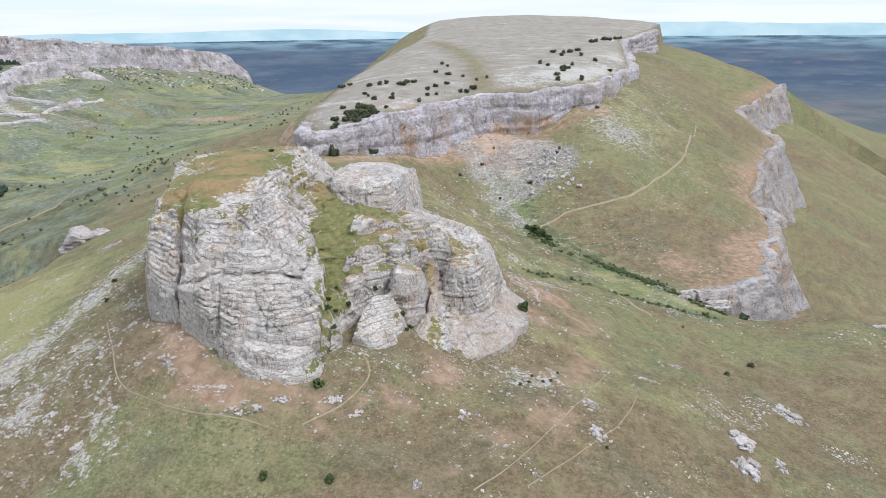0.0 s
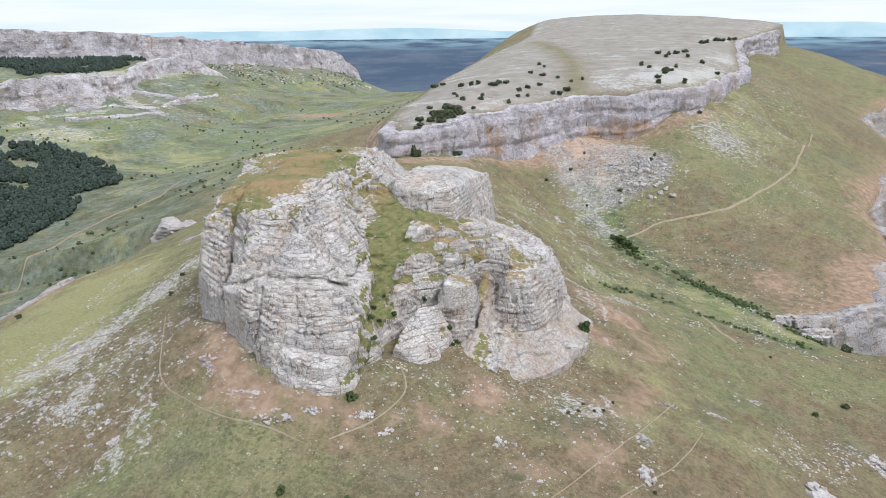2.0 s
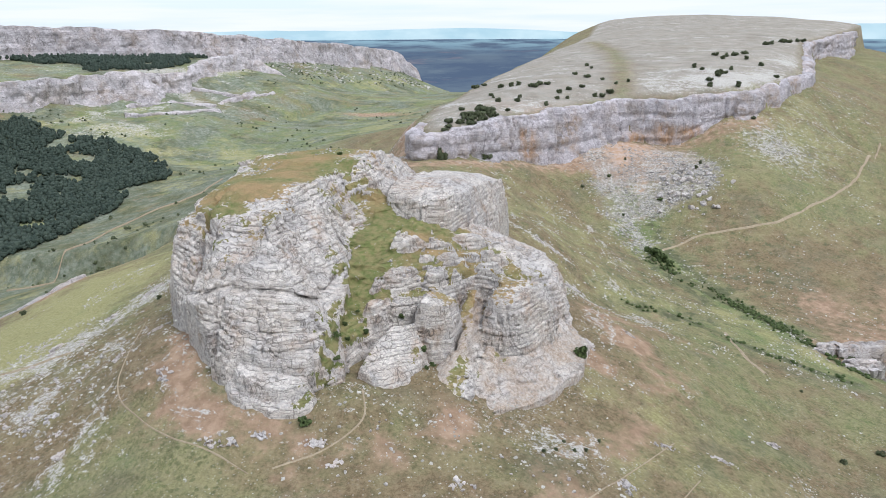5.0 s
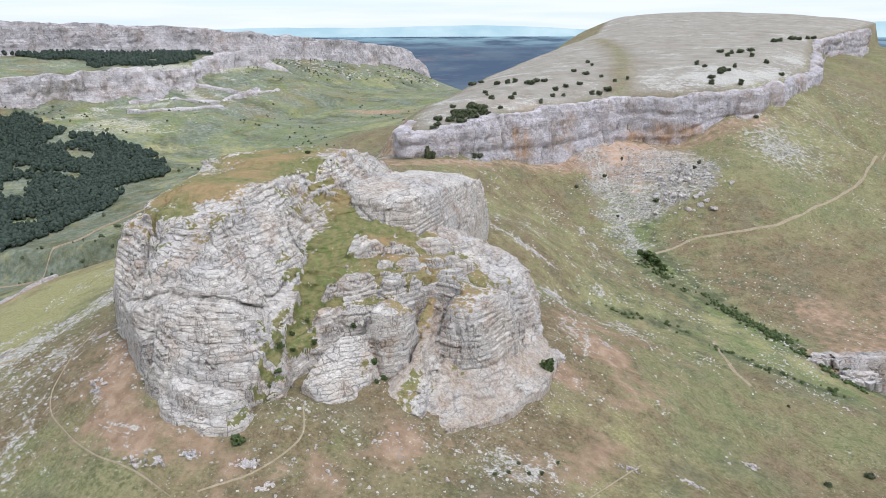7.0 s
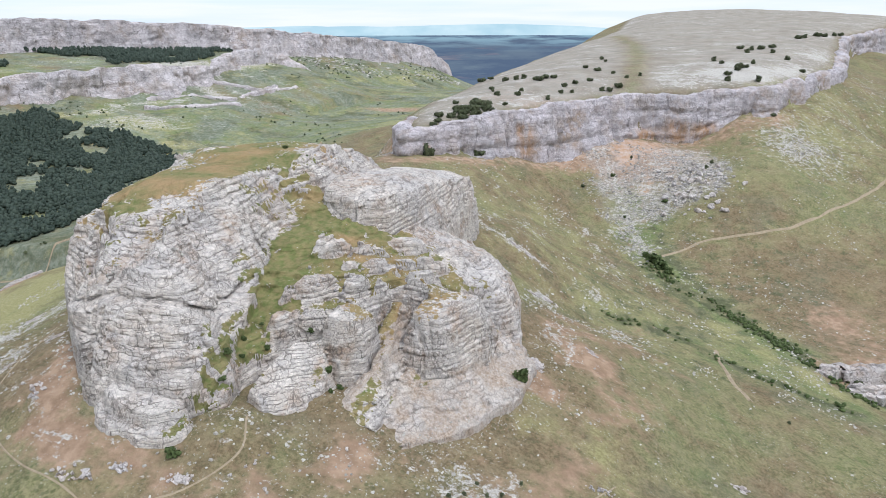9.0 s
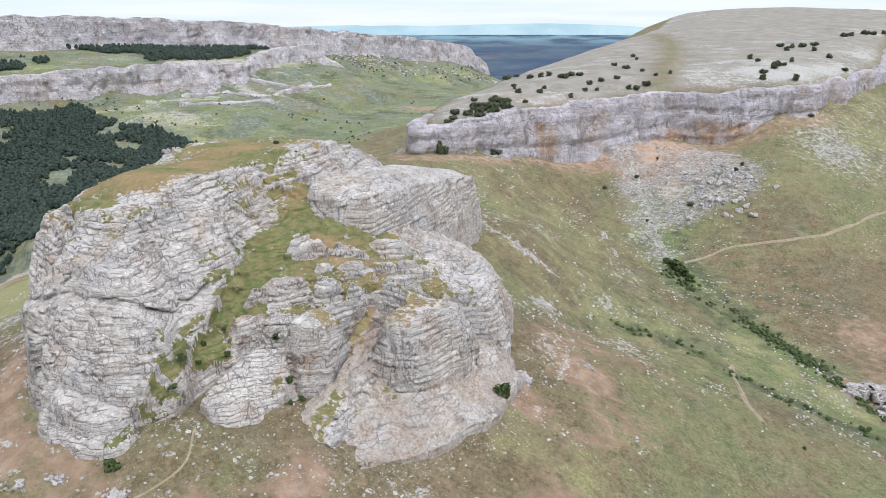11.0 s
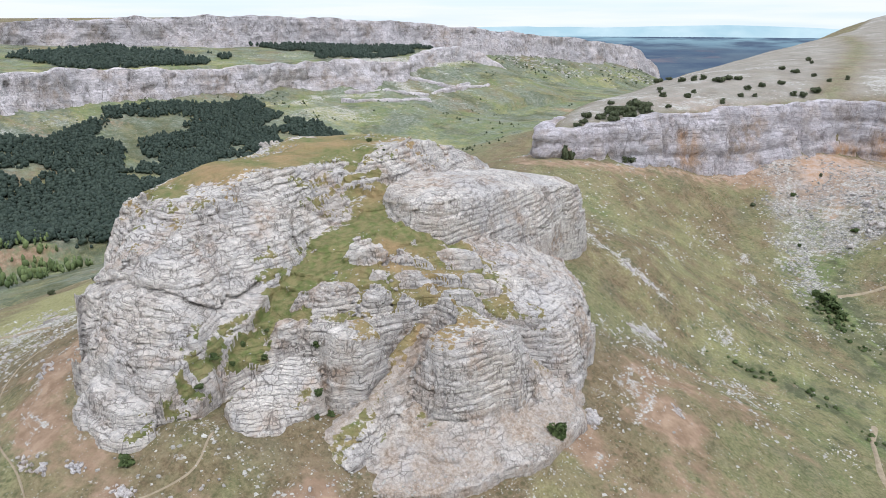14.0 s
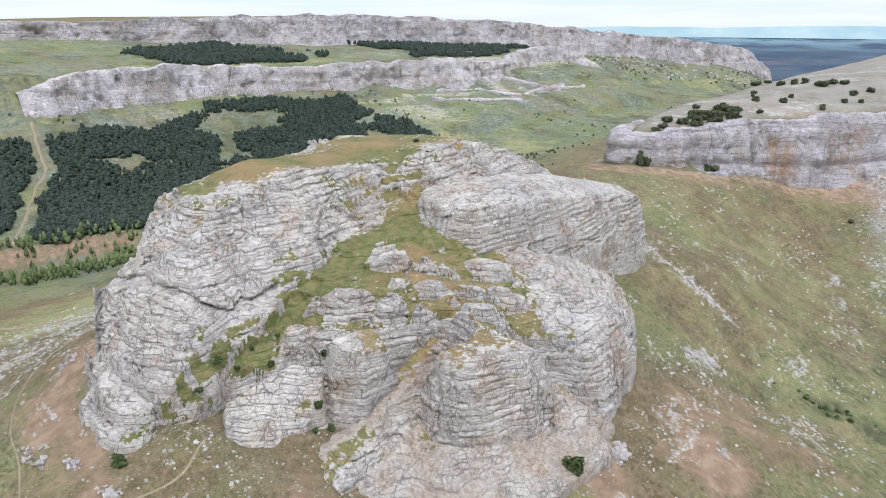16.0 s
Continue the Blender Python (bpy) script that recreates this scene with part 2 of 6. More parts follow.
    pit = n.math("MULTIPLY", n.span(n.noise(0.45 * scale, 4, (1, 1, 1.6), 0.7), 0.42, 0.34), n.span(n.noise(3.3 * scale, 3), 0.4, 0.6, 0.2, 0.8))
    colour = n.mix(n.math("MULTIPLY", pit, 0.6), colour, (0.16, 0.15, 0.148))
    if turf:
        grass = n.mix(n.span(n.noise(1.3, 5), 0.4, 0.62), (0.27, 0.235, 0.115), (0.165, 0.195, 0.07))
        dry = n.mix(n.span(n.noise(2.1, 4), 0.42, 0.6), (0.39, 0.268, 0.145), (0.325, 0.245, 0.125))
        grass = n.mix(n.given("dry"), grass, dry)
        grass = n.mix(n.span(n.noise(0.35, 5, rough=0.75), 0.4, 0.7, 0, 0.5), grass, n.mix(0.5, grass, (0.07, 0.08, 0.03)))
        edge = n.math("ADD", n.given("turf"), n.span(n.noise(0.9, 5), 0.25, 0.75, -0.35, 0.35))
        cover = n.span(edge, 0.42, 0.52)
        colour = n.mix(cover, colour, grass)
    height = n.math("ADD", n.math("MULTIPLY", fine, 1.0), n.math("MULTIPLY", n.span(n.math("FRACT", level), 0, 1), 0.35))
    height = n.math("SUBTRACT", height, n.math("MULTIPLY", crack, 0.7))
    return n.done(colour, height, 0.4 * scale, 0.9)


def ground_material():
    n = Nodes("hill_ground", 0.95, 0.1)
    tuft = n.noise(0.7, 5, rough=0.75)
    mid = n.noise(7, 5)
    wide = n.noise(45, 4)
    tuft = n.mix(0.35, tuft, n.noise(0.28, 4, rough=0.8))
    green = n.mix(n.span(tuft, 0.43, 0.57), (0.138, 0.14, 0.068), (0.252, 0.238, 0.128))
    olive = n.mix(n.span(tuft, 0.43, 0.57), (0.14, 0.103, 0.062), (0.236, 0.18, 0.113))
    cover = n.math("ADD", n.given("lush"), n.span(mid, 0.3, 0.7, -0.4, 0.4))
    cover = n.math("ADD", cover, n.span(wide, 0.3, 0.7, -0.25, 0.25))
    colour = n.mix(n.span(cover, 0.1, 0.65), olive, green)
    fresh = n.mix(n.span(tuft, 0.3, 0.7), (0.09, 0.128, 0.045), (0.215, 0.25, 0.115))
    colour = n.mix(n.span(cover, 0.85, 1.25), colour, fresh)
    scrub = n.span(n.math("ADD", n.given("scrub"), n.span(n.noise(5, 5, rough=0.7), 0.3, 0.7, -0.5, 0.5)), 0.4, 0.7)
    colour = n.mix(scrub, colour, n.mix(n.span(tuft, 0.35, 0.65), (0.06, 0.075, 0.04), (0.13, 0.14, 0.08)))
    tone = n.noise(19, 5, rough=0.6)
    colour = n.mix(n.span(tone, 0.52, 0.68, 0, 0.6), colour, n.mix(n.span(tuft, 0.3, 0.7), (0.205, 0.185, 0.095), (0.315, 0.285, 0.165)))
    colour = n.mix(n.span(tone, 0.48, 0.34, 0, 0.5), colour, n.mix(n.span(tuft, 0.3, 0.7), (0.1, 0.105, 0.068), (0.175, 0.17, 0.118)))
    clump = n.noise(2.4, 6, rough=0.78)
    colour = n.mix(n.span(clump, 0.5, 0.36, 0, 0.48), colour, (0.075, 0.078, 0.045))
    colour = n.mix(n.span(clump, 0.53, 0.66, 0, 0.45), colour, (0.28, 0.25, 0.165))
    lines = n.noise(1.5, 5, (0.12, 0.12, 1.3), 0.65, 0.5)
    colour = n.mix(n.span(lines, 0.54, 0.66, 0, 0.26), colour, (0.3, 0.25, 0.17))
    colour = n.mix(n.span(lines, 0.46, 0.36, 0, 0.26), colour, (0.09, 0.092, 0.05))
    heath = n.math("MULTIPLY", n.span(n.cells(1.3, (1, 1, 1), "F1", 0.3), 0.36, 0.24), n.span(n.noise(20, 5, rough=0.7), 0.46, 0.6))
    colour = n.mix(n.math("MULTIPLY", heath, 0.5), colour, (0.07, 0.085, 0.04))
    # distance haze over the valley, painted in as a patchy grey-green tint
    valley_haze = n.mix(n.span(n.noise(3.5, 6, rough=0.7), 0.4, 0.6), (0.115, 0.138, 0.105), (0.255, 0.28, 0.235))
    colour = n.mix(n.math("MULTIPLY", n.given("valley_haze"), n.span(n.noise(30, 5, rough=0.65), 0.4, 0.6, 0.0, 0.75)), colour, valley_haze)
    # pale dry grass; on the slopes behind the crag its colour also imitates haze
    straw_haze = n.mix(n.span(tuft, 0.43, 0.57), (0.225, 0.215, 0.098), (0.35, 0.33, 0.175))
    colour = n.mix(n.span(n.math("ADD", n.given("straw_haze"), n.span(n.noise(9, 5, rough=0.65), 0.3, 0.7, -0.35, 0.35)), 0.25, 0.75, 0, 0.9), colour, straw_haze)
    earth = n.mix(n.span(n.noise(2.5, 5), 0.35, 0.65), (0.238, 0.16, 0.11), (0.385, 0.272, 0.195))
    bare = n.math("ADD", n.given("soil"), n.span(n.noise(4, 6, rough=0.7), 0.3, 0.7, -0.4, 0.4))
    colour = n.mix(n.span(bare, 0.35, 0.85), colour, earth)
    screen = n.mix(n.span(n.noise(1.1, 6, rough=0.8), 0.4, 0.6), (0.2, 0.185, 0.172), (0.48, 0.44, 0.42))
    colour = n.mix(n.math("MULTIPLY", n.given("gravel"), n.span(n.noise(6, 5, rough=0.7), 0.38, 0.6, 0.15, 0.75)), colour, screen)
    clay = n.mix(n.span(n.noise(3.0, 5, rough=0.7), 0.4, 0.6), (0.42, 0.265, 0.17), (0.48, 0.38, 0.33))
    colour = n.mix(n.span(n.math("ADD", n.given("scar"), n.span(n.noise(2.5, 5, rough=0.7), 0.3, 0.7, -0.3, 0.3)), 0.3, 0.75, 0, 0.9), colour, clay)
    chips = n.mix(n.span(n.noise(0.6, 4, rough=0.7), 0.35, 0.65), (0.28, 0.266, 0.248), (0.6, 0.574, 0.545))
    grit = n.mix(n.math("MULTIPLY", n.given("pave"), 0.45), n.noise(2.2, 7, rough=0.8), n.noise(2.6, 7, (0.4, 1.1, 1.1), 0.75, 0.6))
    rib = n.span(n.noise(1.0, 5, (0.06, 0.06, 1.1), 0.6, 0.3), 0.52, 0.7, 0, 0.42)
    # grey limestone paving of the hilltop, cooled a little in place of haze
    colour = n.mix(n.math("MULTIPLY", n.given("pave"), 0.6), colour, n.mix(n.span(n.noise(12, 5), 0.35, 0.65), (0.275, 0.258, 0.24), (0.41, 0.393, 0.375)))
    stony = n.math("ADD", n.math("ADD", n.given("stone"), n.math("MULTIPLY", rib, n.given("ribs"))), n.span(grit, 0.3, 0.7, -0.5, 0.5))
    broken = n.math("MAXIMUM", n.span(n.noise(0.55, 4, rough=0.7), 0.44, 0.52, 0.3, 1), n.math("MULTIPLY", n.given("pave"), 0.8))
    colour = n.mix(n.math("MULTIPLY", n.span(stony, 0.44, 0.62), broken), colour, chips)
    speck = n.math("MULTIPLY", n.span(n.cells(0.8, (1, 1, 1), "F1"), 0.24, 0.14), n.span(n.noise(9, 5, rough=0.65), 0.46, 0.62))
    colour = n.mix(n.math("MULTIPLY", speck, 0.45), colour, (0.5, 0.48, 0.44))
    return n.done(colour, n.math("ADD", tuft, n.math("MULTIPLY", mid, 1.5)), 0.5, 0.9)


def plain_material(name, low, high, size, rough=0.95):
    n = Nodes(name, rough, 0.15)
    f = n.noise(size, 6, rough=0.65)
    return n.done(n.mix(n.span(f, 0.32, 0.68), low, high), f, size * 0.3, 0.5)


LIMESTONE = limestone("crag_limestone", 1.0, 0.3, True, cool=0.96)
# cool above 1 tints the far rock bluer, haze put into its colour
FAR_LIMESTONE = limestone("cliff_limestone", 2.0, 0.15, pale=0.97, block=(1.5, 2.4), cool=1.1, joint=0.42)
PALE_LIMESTONE = limestone("valley_limestone", 3.5, -0.1, pale=1.15, block=(1.2, 2.2), cool=1.07)
SCARP_LIMESTONE = limestone("scarp_limestone", 5.0, -0.1, pale=0.98, block=(1.2, 2.0), cool=1.07)
BLUFF_LIMESTONE = limestone("bluff_limestone", 1.6, 0.5, pale=0.76, block=(1.8, 1.6))
GROUND = ground_material()
DIRT = plain_material("trodden_earth", (0.25, 0.2, 0.14), (0.37, 0.305, 0.225), 1.2)
STONE = plain_material("loose_stone", (0.34, 0.33, 0.31), (0.6, 0.58, 0.55), 0.5)

# ---- lie of the land: radius, then east, north and height of each swell ----
UPLANDS = 1500, [
    (185, 715, 187.7), (-2500, 1000, 158.6), (-3000, -1000, 123.1), (-1200, -300, 24.9), (-1000, 1500, 50.3), (0, -600, 102.4),
    (0, -2500, 35.7), (0, 1700, -39.4), (-1500, 2600, -22.1), (-1200, 500, -54.7), (800, -300, -114.2), (3000, 3500, -0.8),
    (0, 4000, -14.7), (2500, 1500, -34.6),
]
RIDGES = 620, [
    (620, 900, -51.9), (-344, 643, -106.6), (-1000, 1500, 58.1), (260, 330, 111.4), (900, 1300, -69.7), (-1200, -300, 23.6),
    (-1200, 500, 55.7), (-450, 2100, 2.3), (2500, 1500, 20.3), (900, 600, -29.9), (-310, 225, 6.8), (335, 1075, 153.2),
    (0, 2400, -9.1), (-760, 900, 50.9), (2500, -1500, 9.5), (500, 1600, -17.1), (-2500, 1000, -9.2), (-3000, 3000, -8.6),
    (0, 4000, 8.4), (-380, 1600, -61.5), (1500, 2500, 7.8), (600, 300, -137.6), (1500, 500, 34.6), (-900, 300, -21.3),
]
HILLS = 240, [
    (420, 600, -53), (620, 900, -41.7), (260, 330, -55.5), (800, -300, 35.6), (900, 600, 35.3), (-310, 225, -11.2),
    (-640, 560, 22.5), (-282, 924, -6.6), (160, 590, 55.9), (-1200, 500, -23.5), (600, 300, 35.2), (-344, 643, -5),
    (-150, 0, 3), (335, 1075, 27.7), (500, 1600, -15.5), (-49, 317, 29.7), (0, 1700, 13.5), (-80, 900, -25.3),
    (-500, 0, -11.5), (-300, 1300, -11.1), (-900, 300, 13.5), (150, 0, 6.9), (1500, 500, -9.4), (225, 800, 1.9),
    (0, -600, -7.2), (-630, 300, -4.8), (-1200, -300, 7), (230, 190, -7), (-300, 345, -29.9), (-380, 1600, 7.6),
]
KNOLLS = 100, [
    (-570, 466, -20), (41, 315, -25.1), (-150, 0, -18), (370, 826, 19.7), (-485, 754, 14.6), (-630, 300, 16),
    (150, 0, -11.5), (180, 235, 17.1), (-45, 170, 15.2), (142, 515, 6), (-240, 176, -9.3), (200, 700, 2.2),
    (-344, 643, -14.2), (-640, 560, 11.8), (-168, 512, 7.8), (84, 439, 9.2), (-61, 309, 10.1), (620, 900, -7.2),
    (-560, 683, -5), (-387, 848, -8.9), (-100, 600, -9.4), (900, 1300, 5.6), (420, 600, -7.4), (-150, 100, -4.7),
    (60, 238, -5.1), (-450, 2100, -5.3), (-282, 924, -4.1), (320, 450, -5.7), (270, 690, -11.2), (250, 850, -3.5),
    (-60, 60, -2.7), (-760, 900, 4.1), (-80, 900, 5.4),
]
HUMMOCKS = 45, [
    (-615, 450, 18.2), (159, 472, -4.8), (51, 428, -7), (-7, 253, 3.5), (-513, 706, -11.1), (67, 372, 17.4),
    (-49, 317, 8.2), (225, 800, 9.8), (-570, 466, -13.8), (200, 700, -2), (-110, 430, -7.7), (260, 330, -5.4),
    (-600, 574, -5.6), (80, 160, -4.7), (25, 360, -14.9), (-560, 683, 9.1), (115, 244, -0.2), (-168, 512, 2.7),
    (-150, 100, 4.3), (250, 850, -6.4), (-106, 162, -4.4), (165, 333, 4.2), (-800, 600, -3.3), (335, 1075, -3.1),
    (-110, 350, -4.5), (-609, 382, -6), (-121, 240, -3.2), (3000, 3500, -3.7), (-340, 256, 4), (-20, 388, 10),
    (-55, 133, -0.7), (-155, 298, -2.9), (-20, 210, 3.8),
]
LUMPS = 22, [
    (159, 472, -8.9), (84, 439, 7.2), (185, 715, 9.4), (-640, 560, 7.1), (154, 439, 6.5), (22, 233, -5.9),
    (-485, 754, 5.3), (142, 515, 3.7), (65, 402, -4.8), (51, 428, -4.2), (-7, 253, 4.8), (-220, 520, -6),
    (200, 700, -8.2), (115, 244, -6.4), (-20, 388, -7.9), (150, 225, 1.2), (230, 190, -3.6), (-362, 568, 3.5),
    (122, 474, 3.5), (-450, 788, 4), (-66, 112, -4), (-500, 0, 4.5), (180, 235, 1.1), (-700, 1200, 2.7),
    (-200, 800, 2.7), (450, 1100, 3.7), (-75, 260, -2.4), (-400, -600, -2.2), (115, 165, 2.9), (-158, 215, 2.7),
    (-300, 345, 2.3), (185, 430, 2.3), (-55, 133, 6.1),
]

MESA = [(-68, 338), (-58, 315), (-44, 330), (-34, 348), (-11, 379), (22, 412), (50, 427), (75, 436), (89, 439), (105, 460),
        (119, 487), (136, 524), (152, 600), (176, 722), (206, 800), (270, 946), (320, 1080), (280, 1280), (120, 1400),
        (-30, 1380), (-30, 1000), (-60, 700), (-72, 550), (-74, 450), (-76, 380)]
WEST_RIM = [(-582, 296), (-580, 325), (-602, 372), (-602, 430), (-597, 500), (-588, 574), (-558, 690), (-513, 770), (-512, 850), (-517, 905), (-512, 960), (-490, 1000), (-468, 1035)]
WEST_BENCH = WEST_RIM + [(-490, 1150), (-530, 1500), (-900, 1700), (-1500, 1500), (-1500, 200), (-900, 50), (-690, 180), (-620, 270)]
SCARP = [(-900, 250), (-882, 423), (-822, 560), (-730, 780), (-648, 994), (-568, 1180), (-512, 1420), (-478, 1620), (-455, 1690)]
SCARP_TOP = SCARP + [(-560, 1800), (-1100, 1700), (-1600, 1000), (-1500, 200)]
BLUFF = [(95, 254), (115, 267), (136, 288), (157, 320), (172, 350), (178, 376), (172, 394), (196, 440), (222, 484), (258, 545), (252, 600), (280, 680), (310, 735), (384, 827)]
BLUFF_OUT = BLUFF + [(520, 900), (700, 700), (500, 300), (230, 235), (112, 240)]


LIP = [(-230, 112), (-192, 152), (-169, 188), (-155, 210), (-150, 234), (-152, 262), (-150, 280), (-164, 305)]
LIP_OUT = LIP + [(-195, 330), (-320, 330), (-350, 110)]


def swells(X, Y):
    g = np.full(np.shape(X), -150.0)
    for r, rows in (UPLANDS, RIDGES, HILLS, KNOLLS, HUMMOCKS, LUMPS):
        for x, y, h in rows:
            g = g + h * np.exp(-((X - x) ** 2 + (Y - y) ** 2) / r ** 2)
    return g


def mesa_top(X, Y, s):
    return (46 + 0.04 * (Y - 367) + 0.055 * np.clip(X + 58, 0, 200) + 8 * (1 - np.exp(-np.clip(s, 0, None) / 30))
            - (2 + 4.5 * smooth(0, 50, X) * smooth(700, 560, Y)) * np.exp(-np.clip(s, 0, None) / 11)
            + 5 * blob(X, Y, 0, 1243, 150) + 0.8 * fbm(X / 40, Y / 40, 0, 3, 50))


def bench_top(X, Y, s):
    return 36 + 0.09 * np.clip(s, 0, 260) + 10 * blob(X, Y, -500, 960, 80)


def land(X, Y):
    """Height of the ground."""
    X, Y = np.asarray(X, float), np.asarray(Y, float)
    g = swells(X, Y)
    near = np.exp(-np.hypot(X, Y - 200) / 1500)
    g = g + 0.8 * fbm(X / 22, Y / 22, 0, 4, 10) + 3.5 * fbm(X / 160, Y / 160, 0, 3, 20) * smooth(250, 700, np.hypot(X, Y - 150))
    g = g + 3.0 * blob(X, Y, -19, 128, 7, 6) + 1.8 * blob(X, Y, -8, 139, 7, 5) - 1.6 * blob(X, Y, 15, 139, 13, 10)
    s = inside(LIP_OUT, X, Y)
    g = g - 17 * smooth(-4, 9, s) * np.exp(-np.clip(s, 0, None) / 50)
    s = inside(BLUFF_OUT, X, Y)
    g = g - 30 * smooth(0, 5, s) * np.exp(-np.clip(s, 0, None) / 140) * smooth(0, 25, Y - 240)
    s = inside(WEST_BENCH, X, Y)
    g = np.where((s < 6) & (s > -130), np.maximum(g, g + np.clip(np.interp(Y, [250, 700, 800, 860, 905, 960, 1035], [13, 13, 17, 24, 33, 35, 20]) + 0.36 * s - g, 0, None) * smooth(240, 300, Y) * smooth(1120, 1010, Y)), g)
    s = s + 2 * fbm(X / 30, Y / 30, 0, 3, 30)
    g = g + np.maximum(bench_top(X, Y, s) - g, 0) * smooth(0, 1, (s - 2) / (10 + 150 * smooth(930, 1050, Y)))
    s = inside(SCARP_TOP, X, Y)
    foot = np.interp(Y, [250, 780, 994, 1180, 1420, 1620], [58, 56, 52, 40, 18, 2])
    g = np.where((s < 8) & (s > -140), np.maximum(g, g + np.clip(foot + 0.42 * s - g, 0, None) * smooth(1700, 1560, Y)), g)
    top = np.interp(Y, [250, 423, 560, 780, 994, 1180, 1420, 1620], [74, 77, 83.5, 90, 82, 69, 50, 33])
    g = g + np.maximum(top - g, 0) * smooth(0, 1, (s - 2) / (14 + 150 * smooth(1500, 1650, Y)))
    s = inside(MESA, X, Y)
    w = 26 * smooth(-40, -60, X) * smooth(340, 380, Y) + 120 * smooth(60, -60, X) * smooth(600, 1100, Y)
    g = g + np.maximum(mesa_top(X, Y, s) - g, 0) * smooth(0, 1, (s - 0.5 + w) / (3 + w))
    return g


def spread(lo, hi, step, growth, reach):
    mid = list(np.arange(lo, hi, step))
    up, d = [], 0.0
    while d < reach:
        d += step + growth * d
        up.append(d)
    return np.array([lo - u for u in reversed(up)] + mid + [hi - step + u for u in up])


xs = spread(-120, 90, 1.1, 0.015, 2800)
ys = spread(90, 258, 1.1, 0.015, 2800)
GX, GY = np.meshgrid(xs, ys)
GZ = land(GX, GY)
STREAM = [(20, 400), (30, 360), (41, 318), (60, 292), (74, 268), (90, 252), (112, 246)]
FAN = [(3, 396), (28, 407), (58, 416), (66, 396), (69, 366), (50, 353), (38, 342), (42, 316), (36, 312), (27, 335), (16, 360)]
SCREE_STREAK = [(-18, 248), (-6, 246), (12, 247)]
SLAB_LINE = [(-93, 214), (-94, 196), (-95, 172), (-98, 150), (-106, 141)]
TRACK = [(44, 324), (61, 336), (82, 342), (98, 353), (121, 383), (144, 422), (172, 490)]
far = np.hypot(GX, GY - 180)
over_mesa = smooth(0, 12, inside(MESA, GX, GY))
contour = GY * 0.9 + GX * 0.25 + 9 * fbm(GX / 60, GY / 60, 0, 3, 60)
band = vnoise(contour / 5.0, GX / 90, 0, 61) + 0.5 * vnoise(contour / 2.2, GX / 40, 0, 62)
swirl = vnoise((GX + GY * 0.3) / 60, (GY - 0.4 * GX) / 14, 0, 64)
lush = (0.2 - 0.22 * blob(GX, GY, 0, 120, 90, 45) + 1.25 * np.exp(-(off_line(STREAM, GX, GY) / 9) ** 2) + 0.1 * blob(GX, GY, 60, 180, 40, 50) + 0.5 * blob(GX, GY, 115, 335, 55) + 0.35 * blob(GX, GY, 95, 375, 60, 60) + 0.4 * blob(GX, GY, 46, 350, 10, 10) + 1.0 * blob(GX, GY, -330, 640, 120, 140) + 0.7 * blob(GX, GY, -290, 200, 60, 70)
        + 0.2 * blob(GX, GY, -130, 200, 32, 60) + 0.3 * blob(GX, GY, 70, 215, 40) + 0.3 * blob(GX, GY, -250, 760, 90, 160)
        + (0.25 + 0.5 * fbm(GX / 70, GY / 70, 0, 4, 69)) * smooth(250, 600, far) * (GZ < 60) - 0.35 * over_mesa + 0.2 * swirl + 0.6 * over_mesa * np.exp(-(off_line([(-13, 805), (13, 642), (22, 511), (23, 425)], GX, GY) / 9) ** 2))
hollow = over_mesa * np.exp(-(off_line([(-13, 805), (13, 642), (22, 511), (23, 425)], GX, GY) / 8) ** 2)
ribs = np.clip(0.4 + 0.9 * blob(GX, GY, -45, 122, 25, 14) + 0.6 * blob(GX, GY, 30, 210, 30, 60) + 0.5 * blob(GX, GY, 10, 330, 60, 60) + 0.8 * blob(GX, GY, -480, 800, 120, 160) + 0.4 * fbm(GX / 40, GY / 40, 0, 3, 68), 0, 1) * (1 - 0.85 * over_mesa) + 0.45 * over_mesa * np.exp(-np.clip(inside(MESA, GX, GY), 0, None) / 30)
scrub = (0.0 + 0.4 * blob(GX, GY, 38, 255, 50, 65) + 0.3 * blob(GX, GY, 85, 325, 40, 45) + 0.4 * blob(GX, GY, -230, 420, 70, 140) + 0.35 * blob(GX, GY, -520, 560, 120, 200) + 0.5 * np.exp(-((off_line(STREAM, GX, GY) - 7) / 3) ** 2)
         + 0.3 * blob(GX, GY, -330, 300, 120, 160) + 0.85 * blob(GX, GY, -262, 345, 60, 70) + 0.6 * blob(GX, GY, -225, 260, 45, 60) + 0.5 * blob(GX, GY, -440, 420, 90, 160) + 0.5 * blob(GX, GY, -532, 470, 30, 60) + 0.25 * smooth(700, 1100, far))
edge_in = inside(MESA, GX, GY)
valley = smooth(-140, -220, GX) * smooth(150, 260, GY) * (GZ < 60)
strip = vnoise(GZ / 4.5 + 1.5 * fbm(GX / 90, GY / 90, 0, 3, 71), GX / 160, GY / 160, 72)
thicket = fbm(GX / 38, GY / 38, 0, 5, 73)
lush = lush + valley * (0.6 * smooth(0.1, 0.5, strip) + 1.0 * thicket + 0.55)
scrub = scrub + valley * (1.1 * smooth(0.05, 0.42, fbm(GX / 34, GY / 34, 0, 5, 74)) + 0.55 * smooth(0.2, 0.5, -strip)) - 0.25 * valley
